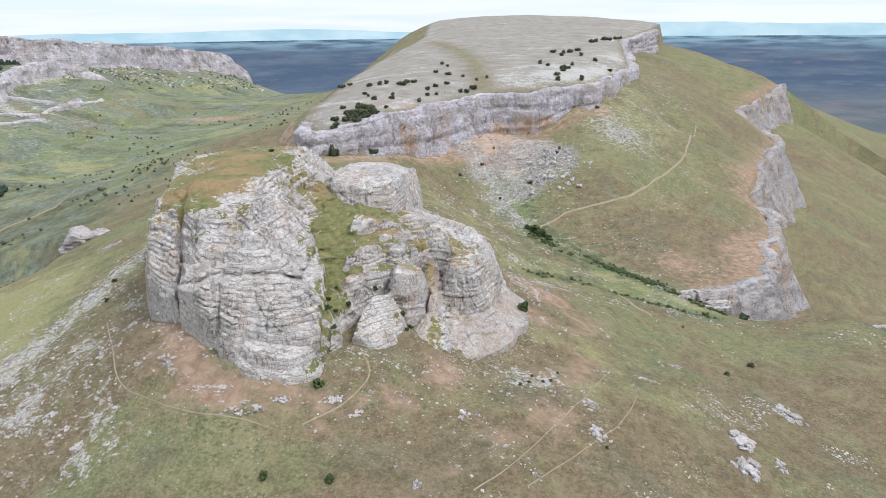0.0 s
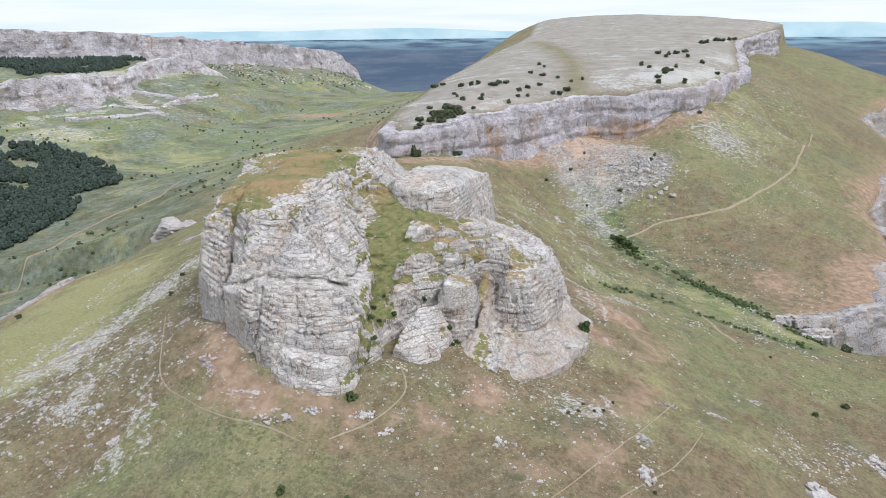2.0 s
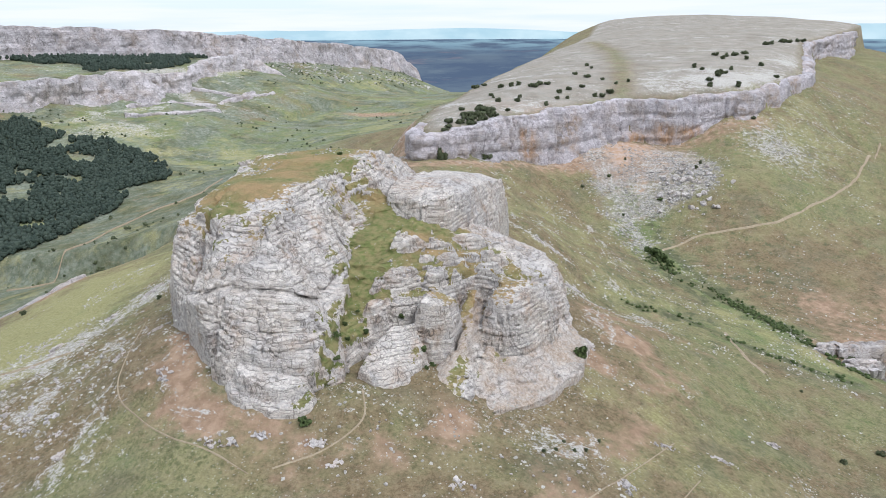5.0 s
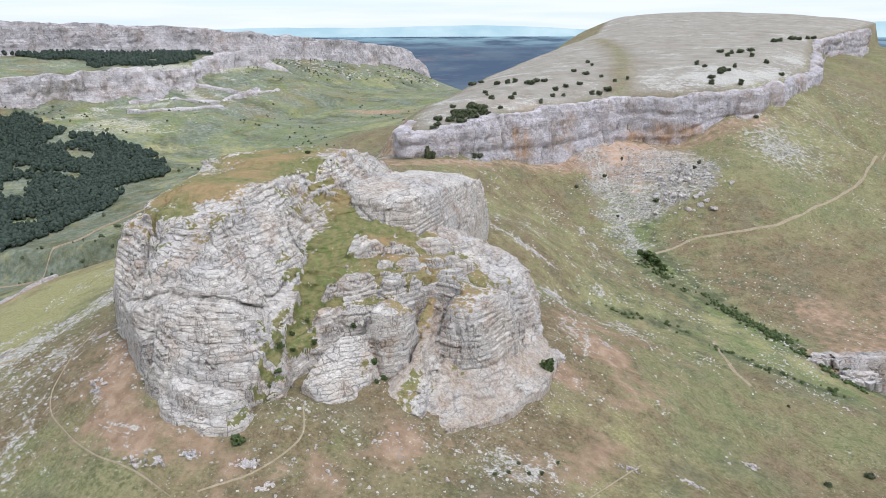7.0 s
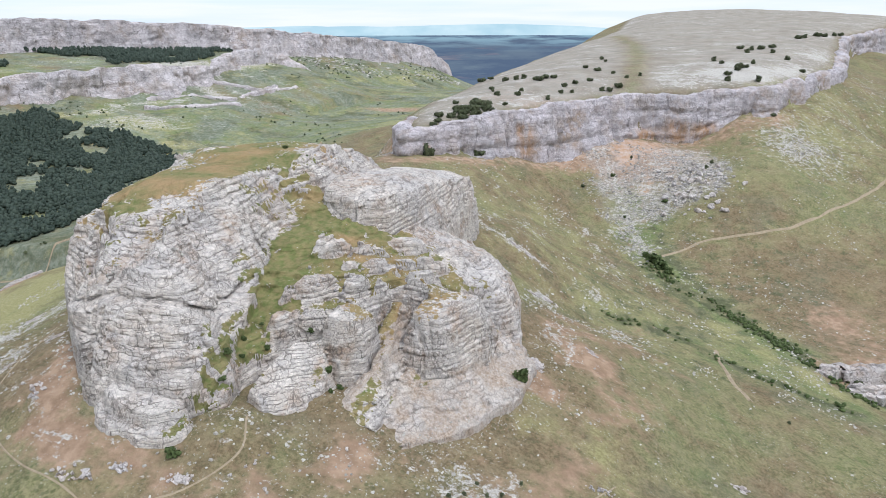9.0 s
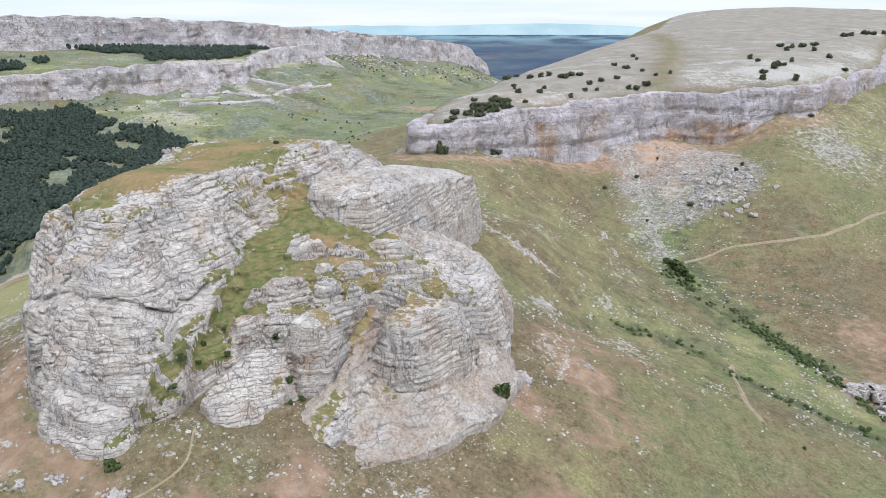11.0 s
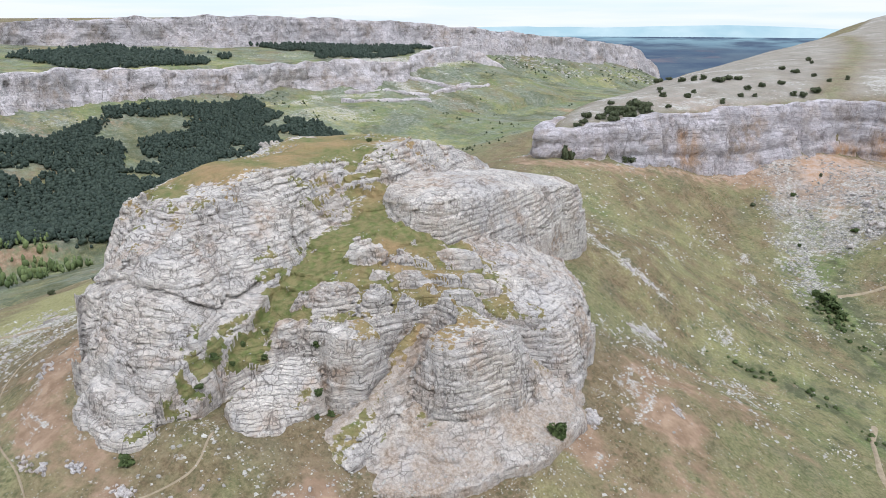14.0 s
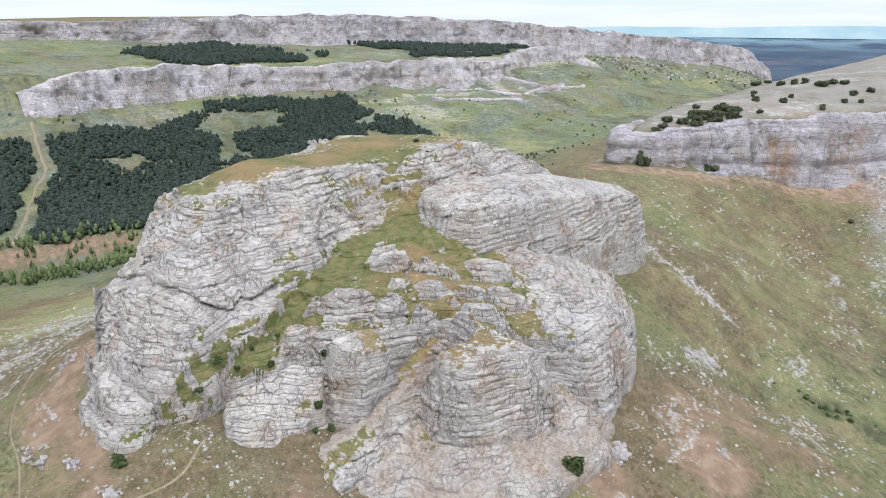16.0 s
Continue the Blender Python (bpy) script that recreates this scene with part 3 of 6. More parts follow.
soil = (0.55 * np.exp(-((edge_in + 8) / 6) ** 2) * smooth(470, 430, GY) + 0.6 * blob(GX, GY, 27, 178, 13, 40) + 0.75 * np.exp(-(off_line(BLUFF, GX, GY) / 16) ** 2) + 0.25 * blob(GX, GY, -20, 120, 45, 20) + 0.35 * np.exp(-(off_line([(-21, 130), (-8, 129.5), (4, 134), (15, 144.5), (22, 159), (22.5, 180)], GX, GY) / 4.5) ** 2)  + 0.7 * blob(GX, GY, 148, 312, 20)
        + 0.5 * blob(GX, GY, 2, 384, 45, 10) + 1.3 * blob(GX, GY, 27, 396, 6, 13) + 0.45 * blob(GX, GY, -35, 296, 25, 25) + 0.3 * blob(GX, GY, 82, 412, 25)
        + 0.3 * blob(GX, GY, 25, 118, 40, 25) + 0.8 * blob(GX, GY, -300, 930, 40, 12) + 0.3 * over_mesa + 0.15 * swirl + 0.04 * blob(GX, GY, -125, 195, 25, 50) + 0.3 * blob(GX, GY, -563, 390, 26, 120)
        + 0.5 * blob(GX, GY, 32, 215, 22, 45))
stone = (0.06 - 0.5 * hollow + 0.2 * blob(GX, GY, -560, 400, 24, 130) + 0.3 * blob(GX, GY, -545, 350, 14, 20) - 0.7 * blob(GX, GY, 27, 396, 6, 12) - 0.5 * blob(GX, GY, 27, 396, 6, 13) + 0.36 * smooth(-5, 6, inside(FAN, GX, GY) + 4 * fbm(GX / 9, GY / 9, 0, 4, 77)) + 0.4 * blob(GX, GY, 18, 135, 8, 6) + 0.22 * blob(GX, GY, -85, 135, 22, 26)
         + over_mesa * (0.2 + 0.13 * band + 0.22 * fbm(GX / 18, GY / 18, 0, 4, 67) + 0.1 * np.exp(-np.clip(edge_in - 3, 0, None) / 14)) + 0.1 * blob(GX, GY, 20, 205, 9, 30) + 0.35 * blob(GX, GY, 98, 412, 18, 20) + 0.45 * blob(GX, GY, 13, 226, 3, 7) + 0.2 * blob(GX, GY, 28, 192, 5, 3)
         + 0.5 * np.exp(-(off_line(SCREE_STREAK, GX, GY) / 2.2) ** 2) + 0.36 * np.exp(-(off_line(SLAB_LINE, GX, GY) / 6.0) ** 2)
         + 0.55 * smooth(0.1, 0.6, vnoise(contour / 9, GX / 120, 0, 66)) * blob(GX, GY, -500, 800, 90, 130) + 0.12 * swirl * blob(GX, GY, 40, 200, 120))
HEDGE = [(40, 313), (52, 300), (67, 288), (79, 270), (90, 252), (99, 239)]
RILL = [(28, 242), (38, 246), (49, 244), (60, 234), (70, 229), (82, 226), (92, 222)]
for line in (HEDGE, RILL):
    away = off_line(line, GX, GY) + 1.2 * vnoise(GX / 5, GY / 5, 0, 76)
    scrub = scrub + 0.9 * np.exp(-(away / 2.5) ** 2)
lush = lush + 0.7 * np.exp(-(off_line(RILL, GX, GY) / 8) ** 2) - 0.6 * blob(GX, GY, 100, 296, 12, 16)
soil = soil + 0.7 * blob(GX, GY, 100, 296, 12, 16)
stone = stone + 0.26 * blob(GX, GY, 118, 445, 35, 60) + 0.22 * blob(GX, GY, 155, 540, 28, 70)
lush = lush + 0.25 * blob(GX, GY, 130, 440, 50, 70)
stone = stone + valley * (0.4 * smooth(0.3, 0.5, strip) * (0.15 + blob(GX, GY, -520, 760, 130, 200) + 0.6 * blob(GX, GY, -480, 1000, 120, 150)) + 0.08 * smooth(0.3, 0.6, thicket))
soil = soil + valley * (0.22 * smooth(0.25, 0.55, -thicket) + 0.5 * blob(GX, GY, -290, 925, 60, 10))
near_patch = smooth(0.22, 0.5, fbm(GX / 11, GY / 11, 0, 5, 330)) * (far < 160)
stone = stone + 0.12 * near_patch + 0.16 * np.exp(-(off_line([(-21, 130), (-8, 129.5), (4, 134), (15, 144.5), (22, 159)], GX, GY) / 4) ** 2) + 0.3 * smooth(0.0, 0.4, fbm((GX + 0.5 * GY) / 5, (GY - 0.5 * GX) / 16, 0, 4, 334)) * blob(GX, GY, -92, 165, 22, 45)
flank = np.exp(-((edge_in + 14) / 16) ** 2) * smooth(-45, -62, GX) * smooth(310, 340, GY)
stone = stone + flank * (0.3 + 0.3 * fbm(GX / 12, GY / 12, 0, 4, 336)) + 0.28 * blob(GX, GY, 70, 462, 34, 26) * over_mesa
soil = soil + 0.25 * flank
# pale gravel lines down the slope between the crag and the flat-topped hill
across, down = 0.94 * GX + 0.34 * GY, 0.94 * GY - 0.34 * GX
streaks = smooth(0.15, 0.6, vnoise(across / 3.2, down / 38, 0, 337) + 0.4 * vnoise(across / 1.6, down / 20, 0, 338)) * blob(GX, GY, 18, 292, 42, 60)
stone = stone + 0.3 * streaks
lush = lush + 0.35 * blob(GX, GY, 18, 285, 40, 50) + 0.6 * np.exp(-((off_line(HEDGE, GX, GY) + 2) / 11) ** 2) - 0.45 * blob(GX, GY, 120, 325, 45, 45)
soil = soil + 0.35 * smooth(-4, 6, inside(FAN, GX, GY)) + 0.12 * blob(GX, GY, 122, 308, 26, 24) + 0.6 * blob(GX, GY, 40, 392, 12, 14)
lush = lush + 0.7 * np.exp(-(off_line([(-401, 602), (-387, 632), (-366, 660), (-337, 701)], GX, GY) / 22) ** 2)
scrub = scrub + 0.8 * np.exp(-(off_line([(-328, 468), (-310, 497), (-262, 489)], GX, GY) / 24) ** 2)
soil = soil + 0.5 * np.exp(-(off_line([(-293, 942), (-249, 951)], GX, GY) / 9) ** 2) + 0.25 * np.exp(-(off_line([(-328, 468), (-310, 497)], GX, GY) / 14) ** 2)
foot = np.exp(-(off_line([(-60, 137), (-53, 127), (-45, 119), (-34, 114), (-22, 117)], GX, GY) / 6.5) ** 2)
mottle = fbm(GX / 7, GY / 7, 0, 4, 335)
soil = soil + foot * (0.6 + 0.45 * mottle) + 0.16 * blob(GX, GY, 2, 119, 30, 15) + 0.25 * blob(GX, GY, -6, 133, 12, 6) + 0.15 * blob(GX, GY, 30, 165, 9, 18) + 0.9 * np.exp(-((inside(LIP_OUT, GX, GY) + 1) / 6) ** 2) * smooth(290, 240, GY)
stone = stone + 0.18 * foot * smooth(-0.1, 0.5, mottle) + 0.26 * blob(GX, GY, -68, 113, 17, 13) * smooth(-0.2, 0.5, mottle) + 0.2 * blob(GX, GY, -92, 130, 14, 10) * smooth(0, 0.5, mottle)
lush = lush - 0.05 * blob(GX, GY, -132, 185, 30, 50) + 0.3 * blob(GX, GY, -118, 150, 16, 30) + 0.25 * blob(GX, GY, -48, 104, 22, 7) + 0.5 * fbm(GX / 24, GY / 24, 0, 4, 339) * (far < 170) - 0.35 * foot
soil = np.where(far < 130, soil * np.clip(0.62 + 0.85 * fbm(GX / 10, GY / 10, 0, 4, 342), 0.1, 1.4), soil)
lush = lush - 0.85 * blob(GX, GY, 122, 312, 45, 42) + 0.55 * np.exp(-(off_line([(58, 262), (76, 243), (92, 229)], GX, GY) / 7) ** 2)
# pale grass patches, plus slopes behind the crag lightened in place of haze
straw_haze = (0.95 * blob(GX, GY, -130, 190, 26, 50) + 0.6 * blob(GX, GY, -112, 150, 14, 25) + 0.55 * np.exp(-(off_line([(62, 272), (78, 250), (92, 236)], GX, GY) / 7) ** 2) + 0.15 * blob(GX, GY, 98, 345, 30, 22) + 0.4 * blob(GX, GY, 38, 150, 20, 26)
         + valley * (0.38 * smooth(0.05, 0.45, thicket) + 0.25 * smooth(0.15, 0.5, strip)) + 0.35 * blob(GX, GY, -200, 820, 60, 160) + 0.3 * blob(GX, GY, 25, 100, 30, 12) * smooth(0, 0.4, mottle) + 0.3 * blob(GX, GY, 0, 305, 70, 55) - 0.35 * blob(GX, GY, 125, 310, 45, 45) + 0.3 * blob(GX, GY, 30, 240, 40, 35) + 0.35 * blob(GX, GY, 110, 450, 50, 60))
stone = stone + 0.35 * blob(GX, GY, -86, 345, 20, 32) * smooth(-0.3, 0.4, mottle)
lush = lush + 0.5 * blob(GX, GY, -100, 330, 28, 45)
gravel = smooth(-3, 5, inside(FAN, GX, GY) + 4 * fbm(GX / 9, GY / 9, 0, 4, 77)) * smooth(340, 356, GY)
scar = 1.1 * blob(GX, GY, 25, 395, 5, 11) + 0.8 * blob(GX, GY, 37, 402, 10, 9) + 0.65 * blob(GX, GY, 35, 371, 5, 8) + 0.5 * np.exp(-((edge_in + 6) / 3.5) ** 2) * smooth(300, 330, GY) * smooth(460, 430, GY)
ground = tagged(new("ground", mesh_from("ground", np.stack([GX, GY, GZ], -1).reshape(-1, 3), grid_faces(*GX.shape), GROUND,
                                        attributes={"lush": lush, "soil": soil, "stone": stone, "scrub": scrub, "pave": over_mesa * (1 - 0.8 * hollow), "ribs": ribs, "valley_haze": valley, "straw_haze": straw_haze, "gravel": gravel, "scar": scar})),
                "dry grassy hillside with bare earth and limestone chips", "ground", kind="structure")

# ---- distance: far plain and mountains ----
# backdrop surfaces emit their colour, with the blue distance haze painted into it
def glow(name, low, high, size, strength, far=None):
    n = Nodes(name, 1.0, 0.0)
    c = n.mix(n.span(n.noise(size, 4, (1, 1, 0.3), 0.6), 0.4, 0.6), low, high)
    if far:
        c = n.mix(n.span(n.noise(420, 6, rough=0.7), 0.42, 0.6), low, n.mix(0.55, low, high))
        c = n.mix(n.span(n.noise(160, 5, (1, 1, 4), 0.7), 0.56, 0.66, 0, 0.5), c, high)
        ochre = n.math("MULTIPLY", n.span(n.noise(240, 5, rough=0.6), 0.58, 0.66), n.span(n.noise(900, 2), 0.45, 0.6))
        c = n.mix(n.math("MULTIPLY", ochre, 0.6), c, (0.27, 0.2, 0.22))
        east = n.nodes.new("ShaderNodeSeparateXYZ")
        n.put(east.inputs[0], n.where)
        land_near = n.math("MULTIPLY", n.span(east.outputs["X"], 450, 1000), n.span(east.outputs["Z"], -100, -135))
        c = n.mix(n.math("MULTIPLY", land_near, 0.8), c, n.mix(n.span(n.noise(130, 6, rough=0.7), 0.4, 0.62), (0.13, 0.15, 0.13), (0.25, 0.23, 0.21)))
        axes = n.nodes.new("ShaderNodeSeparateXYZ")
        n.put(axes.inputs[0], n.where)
        # paler towards the horizon: thicker haze put into the emitted colour
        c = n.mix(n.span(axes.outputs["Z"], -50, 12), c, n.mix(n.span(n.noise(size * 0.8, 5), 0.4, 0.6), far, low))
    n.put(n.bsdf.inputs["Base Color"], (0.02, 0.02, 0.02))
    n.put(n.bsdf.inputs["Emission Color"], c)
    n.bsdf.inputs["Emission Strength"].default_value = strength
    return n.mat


ang = np.linspace(0, 2 * math.pi, 361)
rad = np.array([1250, 1500, 2300, 2700, 3200, 3700, 4200])
zz = np.array([-150, -128, -104, -84, -58, -28, 12])
A, R = np.meshgrid(ang, rad)
Z = np.repeat(zz[:, None], 361, 1)
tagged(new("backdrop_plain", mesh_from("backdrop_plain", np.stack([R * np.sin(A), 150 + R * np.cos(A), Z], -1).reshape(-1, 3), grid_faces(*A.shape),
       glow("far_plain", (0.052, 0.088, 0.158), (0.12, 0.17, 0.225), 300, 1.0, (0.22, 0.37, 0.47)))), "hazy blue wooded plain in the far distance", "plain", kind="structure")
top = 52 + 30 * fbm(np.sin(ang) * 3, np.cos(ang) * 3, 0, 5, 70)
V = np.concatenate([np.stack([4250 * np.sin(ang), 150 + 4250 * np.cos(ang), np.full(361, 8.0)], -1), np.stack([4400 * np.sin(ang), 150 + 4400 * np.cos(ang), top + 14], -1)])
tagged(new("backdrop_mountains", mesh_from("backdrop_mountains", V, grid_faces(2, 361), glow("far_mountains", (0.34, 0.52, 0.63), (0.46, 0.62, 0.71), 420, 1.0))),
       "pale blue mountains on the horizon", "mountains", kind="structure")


# ---- cliff bands ----
def cliff(name, line, base, top, step, seed, batter=0.2, bulge=3.0, bed=2.0, cap=6.0, reach=4.0, out=1.5, material=None, label="", stains=(), rag=1.2, plinth=0.0):
    """A wall of bedded rock along a line whose outer side is on the right hand; base and top: heights along the line."""
    p = resample(line, step)
    n = len(p)
    run = np.concatenate([[0], np.cumsum(np.hypot(*np.diff(p[:, :2], axis=0).T))])
    marks = np.concatenate([[0], np.cumsum([math.hypot(b[0] - a[0], b[1] - a[1]) for a, b in zip(line, line[1:])])]) * run[-1] / sum(math.hypot(b[0] - a[0], b[1] - a[1]) for a, b in zip(line, line[1:]))
    zb, zt = np.interp(run, marks, base), np.interp(run, marks, top)
    tan = np.gradient(p[:, :2], axis=0)
    tan /= np.linalg.norm(tan, axis=1)[:, None]
    nx, ny = tan[:, 1], -tan[:, 0]
    zb = np.minimum(zb, np.minimum(land(p[:, 0] + nx * (out + 8), p[:, 1] + ny * (out + 8)), land(p[:, 0] + nx * (out + 2), p[:, 1] + ny * (out + 2))))
    zt = zt + rag * fbm(run / (15 * rag), seed * 3.7, 0, 4, seed) + 0.5 * rag * vnoise(run / (3.3 * rag), seed)
    rows = []
    m = max(8, int((np.mean(zt - zb) + reach) / (step * 0.8)))
    fade = smooth(0, 14, run) * smooth(0, 14, run[-1] - run)
    for k in range(m + 1):
        v = k / m
        z = zb - reach + (zt - zb + reach) * v
        tall = zt - zb
        off = out + batter * tall * (1 - v) ** 1.5
        off = off + bulge * fbm(run / (9 * bed), z / 40, 0, 4, seed + 3) + 0.6 * bulge * fbm(run / (22 * bed), z / 60, 0, 2, seed + 4)
        lay = np.floor((z + 0.8 * fbm(run / 30, z / 9, 0, 2, seed + 5)) / bed)
        off = off + 0.28 * bed * vnoise(lay * 5.3, run / 60, 0, seed + 8)
        joint = np.exp(-(vnoise(run / (3.2 * bed), z / 45, 0, seed + 9) / 0.08) ** 2) + 0.7 * np.exp(-(vnoise(run / (1.4 * bed), z / 25, 0, seed + 10) / 0.09) ** 2)
        off = off - 0.95 * bed * joint
        off = off + 0.25 * bed * fbm(run / bed, z / bed, 0, 3, seed + 11)
        off = off - 1.6 * smooth(0.86, 1.0, v) ** 2 + plinth * (1.2 * smooth(0.36, 0.3, v) - 1.5 * np.exp(-((v - 0.4 - 0.03 * vnoise(run / 25, seed)) / 0.035) ** 2))
        rows.append(np.stack([p[:, 0] + nx * off, p[:, 1] + ny * off, z], -1))
    for c, drop in ((0.25, 0.1), (0.6, 0.3), (1.0, 2.2)):
        rows.append(np.stack([rows[m][:, 0] - nx * cap * c, rows[m][:, 1] - ny * cap * c, zt + 0.4 - drop + 0.3 * vnoise(run / 3, c * 9, 0, seed)], -1))
    V = np.stack(rows)
    strata = (V[:, :, 2] + 1.6 * fbm(run[None] / 30, V[:, :, 2] / 9, 0, 4, seed + 5)) / (bed * 0.8)
    stain = np.zeros(V.shape[:2])
    for sx, sy, wide, lo, hi in stains:
        away = np.hypot(V[:, :, 0] - sx, V[:, :, 1] - sy) / wide
        stain = np.maximum(stain, np.exp(-away ** 4) * smooth(lo - 2, lo + 1, V[:, :, 2]) * smooth(hi + 2, hi - 2, V[:, :, 2]))
    me = mesh_from(name, V.reshape(-1, 3), grid_faces(*V.shape[:2]), material or FAR_LIMESTONE, attributes={"bed": strata, "stain": stain})
    return tagged(new(name, me), label, "cliff")


def rim(line, shape, over):
    X, Y = np.array(line, float).T[:2]
    return over(X, Y, np.full(X.shape, 3.0))


front = [(-70, 350), (-66, 330), (-58, 315)] + MESA[2:16]
cliff("mesa_cliff", front, [28, 30, 31, 29, 27, 27, 29, 30, 36, 39, 43, 46, 50, 54, 58, 60, 62], list(rim(front, MESA, mesa_top) + 1.0), 1.0, 101, 0.12, 3.0, 2.2, 7,
      label="grey limestone cliff with rusty stains round the flat-topped hill",
      stains=((-20, 366, 5, 28, 42), (31, 417, 8, 27, 34), (46, 425, 7, 29, 38), (58, 430, 8, 30, 37), (-52, 321, 4, 32, 38)), plinth=0.6)
cliff("valley_cliff", WEST_RIM, [20, 15, 10, 8, 8, 10, 15, 18, 26, 33, 35, 26, 12], [24, 35, 41, 41, 38, 36, 37, 39, 32, 46, 50, 40, 14], 2.0, 131, 0.6, 7.0, 3.0, 14, 16, 5.0, PALE_LIMESTONE, rag=2.6,
      label="pale limestone cliff above the wooded valley")
cliff("scarp_cliff", SCARP, [58, 60, 61, 58, 54, 40, 18, 0, -25], [76, 79, 85.5, 92, 84, 71, 52, 34, -10], 3.0, 151, 0.9, 8.0, 4.0, 22, 22, 4.0, SCARP_LIMESTONE, rag=3.0,
      label="long grey limestone escarpment below the skyline")
bl = np.array(BLUFF, float)
zr = land(bl[:, 0] - 6, bl[:, 1] + 2)
cliff("bluff_cliff", BLUFF, list(zr - 28), [h + (0.5 if k not in (6, 7, 10, 12) else -5) for k, h in enumerate(zr)], 1.5, 171, 0.45, 4.0, 2.0, 7, 5.0, 2.0, BLUFF_LIMESTONE, label="grey limestone bluff above the gorge")

for line in ([(-536, 747), (-517, 806), (-483, 842), (-448, 866), (-430, 919)], [(-511, 719), (-480, 763), (-455, 809), (-446, 893)], [(-500, 700), (-458, 738), (-440, 790)]):
    level = np.array([float(land(x, y)) for x, y in line])
    cliff("rock_band", line, list(level - 4), list(level + 2.0), 2.0, 181 + len(line) + int(-line[0][0]) % 7, 0.8, 3.5, 1.6, 9, 4.0, 1.0, PALE_LIMESTONE, label="low pale limestone band across the valley slope", rag=1.6)
lip = [(-154, 222), (-159, 205), (-171, 190), (-193, 154), (-215, 130)]
edge_z = np.array([float(land(x + 5, y)) for x, y in lip])
cliff("lip_cliff", lip, list(edge_z - 13), list(edge_z - 1.5), 1.0, 191, 0.6, 2.0, 1.2, 3.0, 4.0, 1.0, BLUFF_LIMESTONE, label="tan eroded rock edge above the valley", rag=0.8)

# ---- main crag ----
def bedding(x, y, z):
    """Level within the tilted, slightly folded beds of the crag."""
    return (z - 0.008 * np.clip(x + 33, -30, 14) ** 2 + 0.05 * x * (x > -19) - 0.06 * y + 1.1 * vnoise(x / 14, y / 14, z / 14, 220)
            + 0.16 * vnoise(x / 3.5, y / 3.5, z / 3.5, 221))


def mass(X, Y, poly, base, top, width, power=2.0):
    """A rock mass that rises from base to top within width metres of its outline, steepest at the foot."""
    s = inside(poly, X, Y)
    u = np.clip(s / width, 0, 1)
    return np.where(s > 0, base + (top - base) * (1 - (1 - u) ** power), -50)


TOWER = [(-67.5, 151), (-64.5, 145), (-60, 140.5), (-55, 136), (-50.5, 131), (-45, 127), (-41.5, 120.5), (-36, 116), (-8, 112), (-8, 220), (-20, 250), (-34, 258), (-50, 260), (-64, 250), (-73, 232), (-76, 213), (-75, 187), (-72, 173), (-68.5, 160)]
FRONT = [(-62, 138), (-56, 131), (-50, 127), (-42, 124.4), (-34, 124.6), (-27, 127), (-20, 130), (0, 141), (0, 300), (-140, 300), (-140, 138)]
KNOB = [(-33, 189), (-30.5, 183.5), (-26, 180), (-20, 177.5), (-13.5, 182), (-9, 194), (-8, 210), (-7.5, 226), (-9, 240), (-20, 247), (-33, 238), (-31, 212)]
APRON = [(-16, 146), (-12.5, 139), (-8.5, 133.5), (-5, 134.5), (-2, 138.5), (0, 135.5), (5, 136.5), (13.5, 145.5), (20.5, 160), (21, 172), (16, 183), (8, 190), (-10, 180), (-20, 160)]
PLATEAU = [(-30, 126), (-21, 127), (-19.8, 140), (-15.5, 147.5), (-10, 151), (-7, 155), (-4.5, 162), (-2.2, 162), (0, 154.3), (4, 153.5), (8, 156.5), (12, 163), (14, 171), (16.5, 180), (14, 190), (9.5, 202), (3, 214), (-6, 224),
           (-30, 228), (-44, 190), (-40, 165), (-36, 150), (-32, 138)]
SHELVES = ([(-41.5, 123.5), (-37, 121), (-30, 120.4), (-25.5, 122.3), (-23.5, 126), (-27, 129), (-40, 129)], [(-40.5, 125), (-36, 122.9), (-30, 122.5), (-26.5, 124.8), (-25, 128), (-40, 129)])
RAMP = [(-10, 138), (-6, 135.5), (2, 137), (2.5, 150), (0.5, 164), (-9, 166), (-11, 152)]
BUTTRESS = [(-2.5, 154), (0, 152.3), (3, 152), (6.5, 154), (9, 156), (12.5, 161.5), (14.3, 167), (11, 171), (3, 169), (-3, 161)]
SLAB = [(-20, 133.8), (-15.5, 131.6), (-9.5, 135.5), (-9, 144), (-12.8, 148.5), (-17.5, 144)]
PILLAR = [(-13.8, 149), (-13, 146), (-9, 144.8), (-4.5, 147.5), (-4.5, 153), (-12, 155)]


# low rocks on the terrace: east, north, half length, half width, turn, height
TERRACE_ROCKS = [(-19.5, 167, 3.6, 1.8, 38, 2.2), (-14.5, 170.5, 2.2, 1.4, 30, 1.7), (-17.8, 155.5, 4.3, 1.8, 42, 2.6), (-11.5, 158.5, 2.3, 1.5, 60, 2.3), (-10, 167.5, 3.4, 1.3, 35, 1.5), (-8, 180, 4.6, 2.0, 32, 2.0),
                 (-4.5, 164, 5.0, 1.2, 30, 1.6), (-1.5, 170, 4.0, 1.6, 35, 1.8), (-20.5, 147.5, 2.0, 1.5, 20, 1.8), (-22, 152, 1.3, 1.2, 0, 1.5), (-2, 177, 3.5, 1.6, 35, 1.6), (-14.5, 163.5, 1.5, 0.9, 35, 1.1),
                 (-12, 173.5, 2.0, 0.9, 35, 1.0), (-7, 173, 2.6, 0.9, 35, 1.2)]


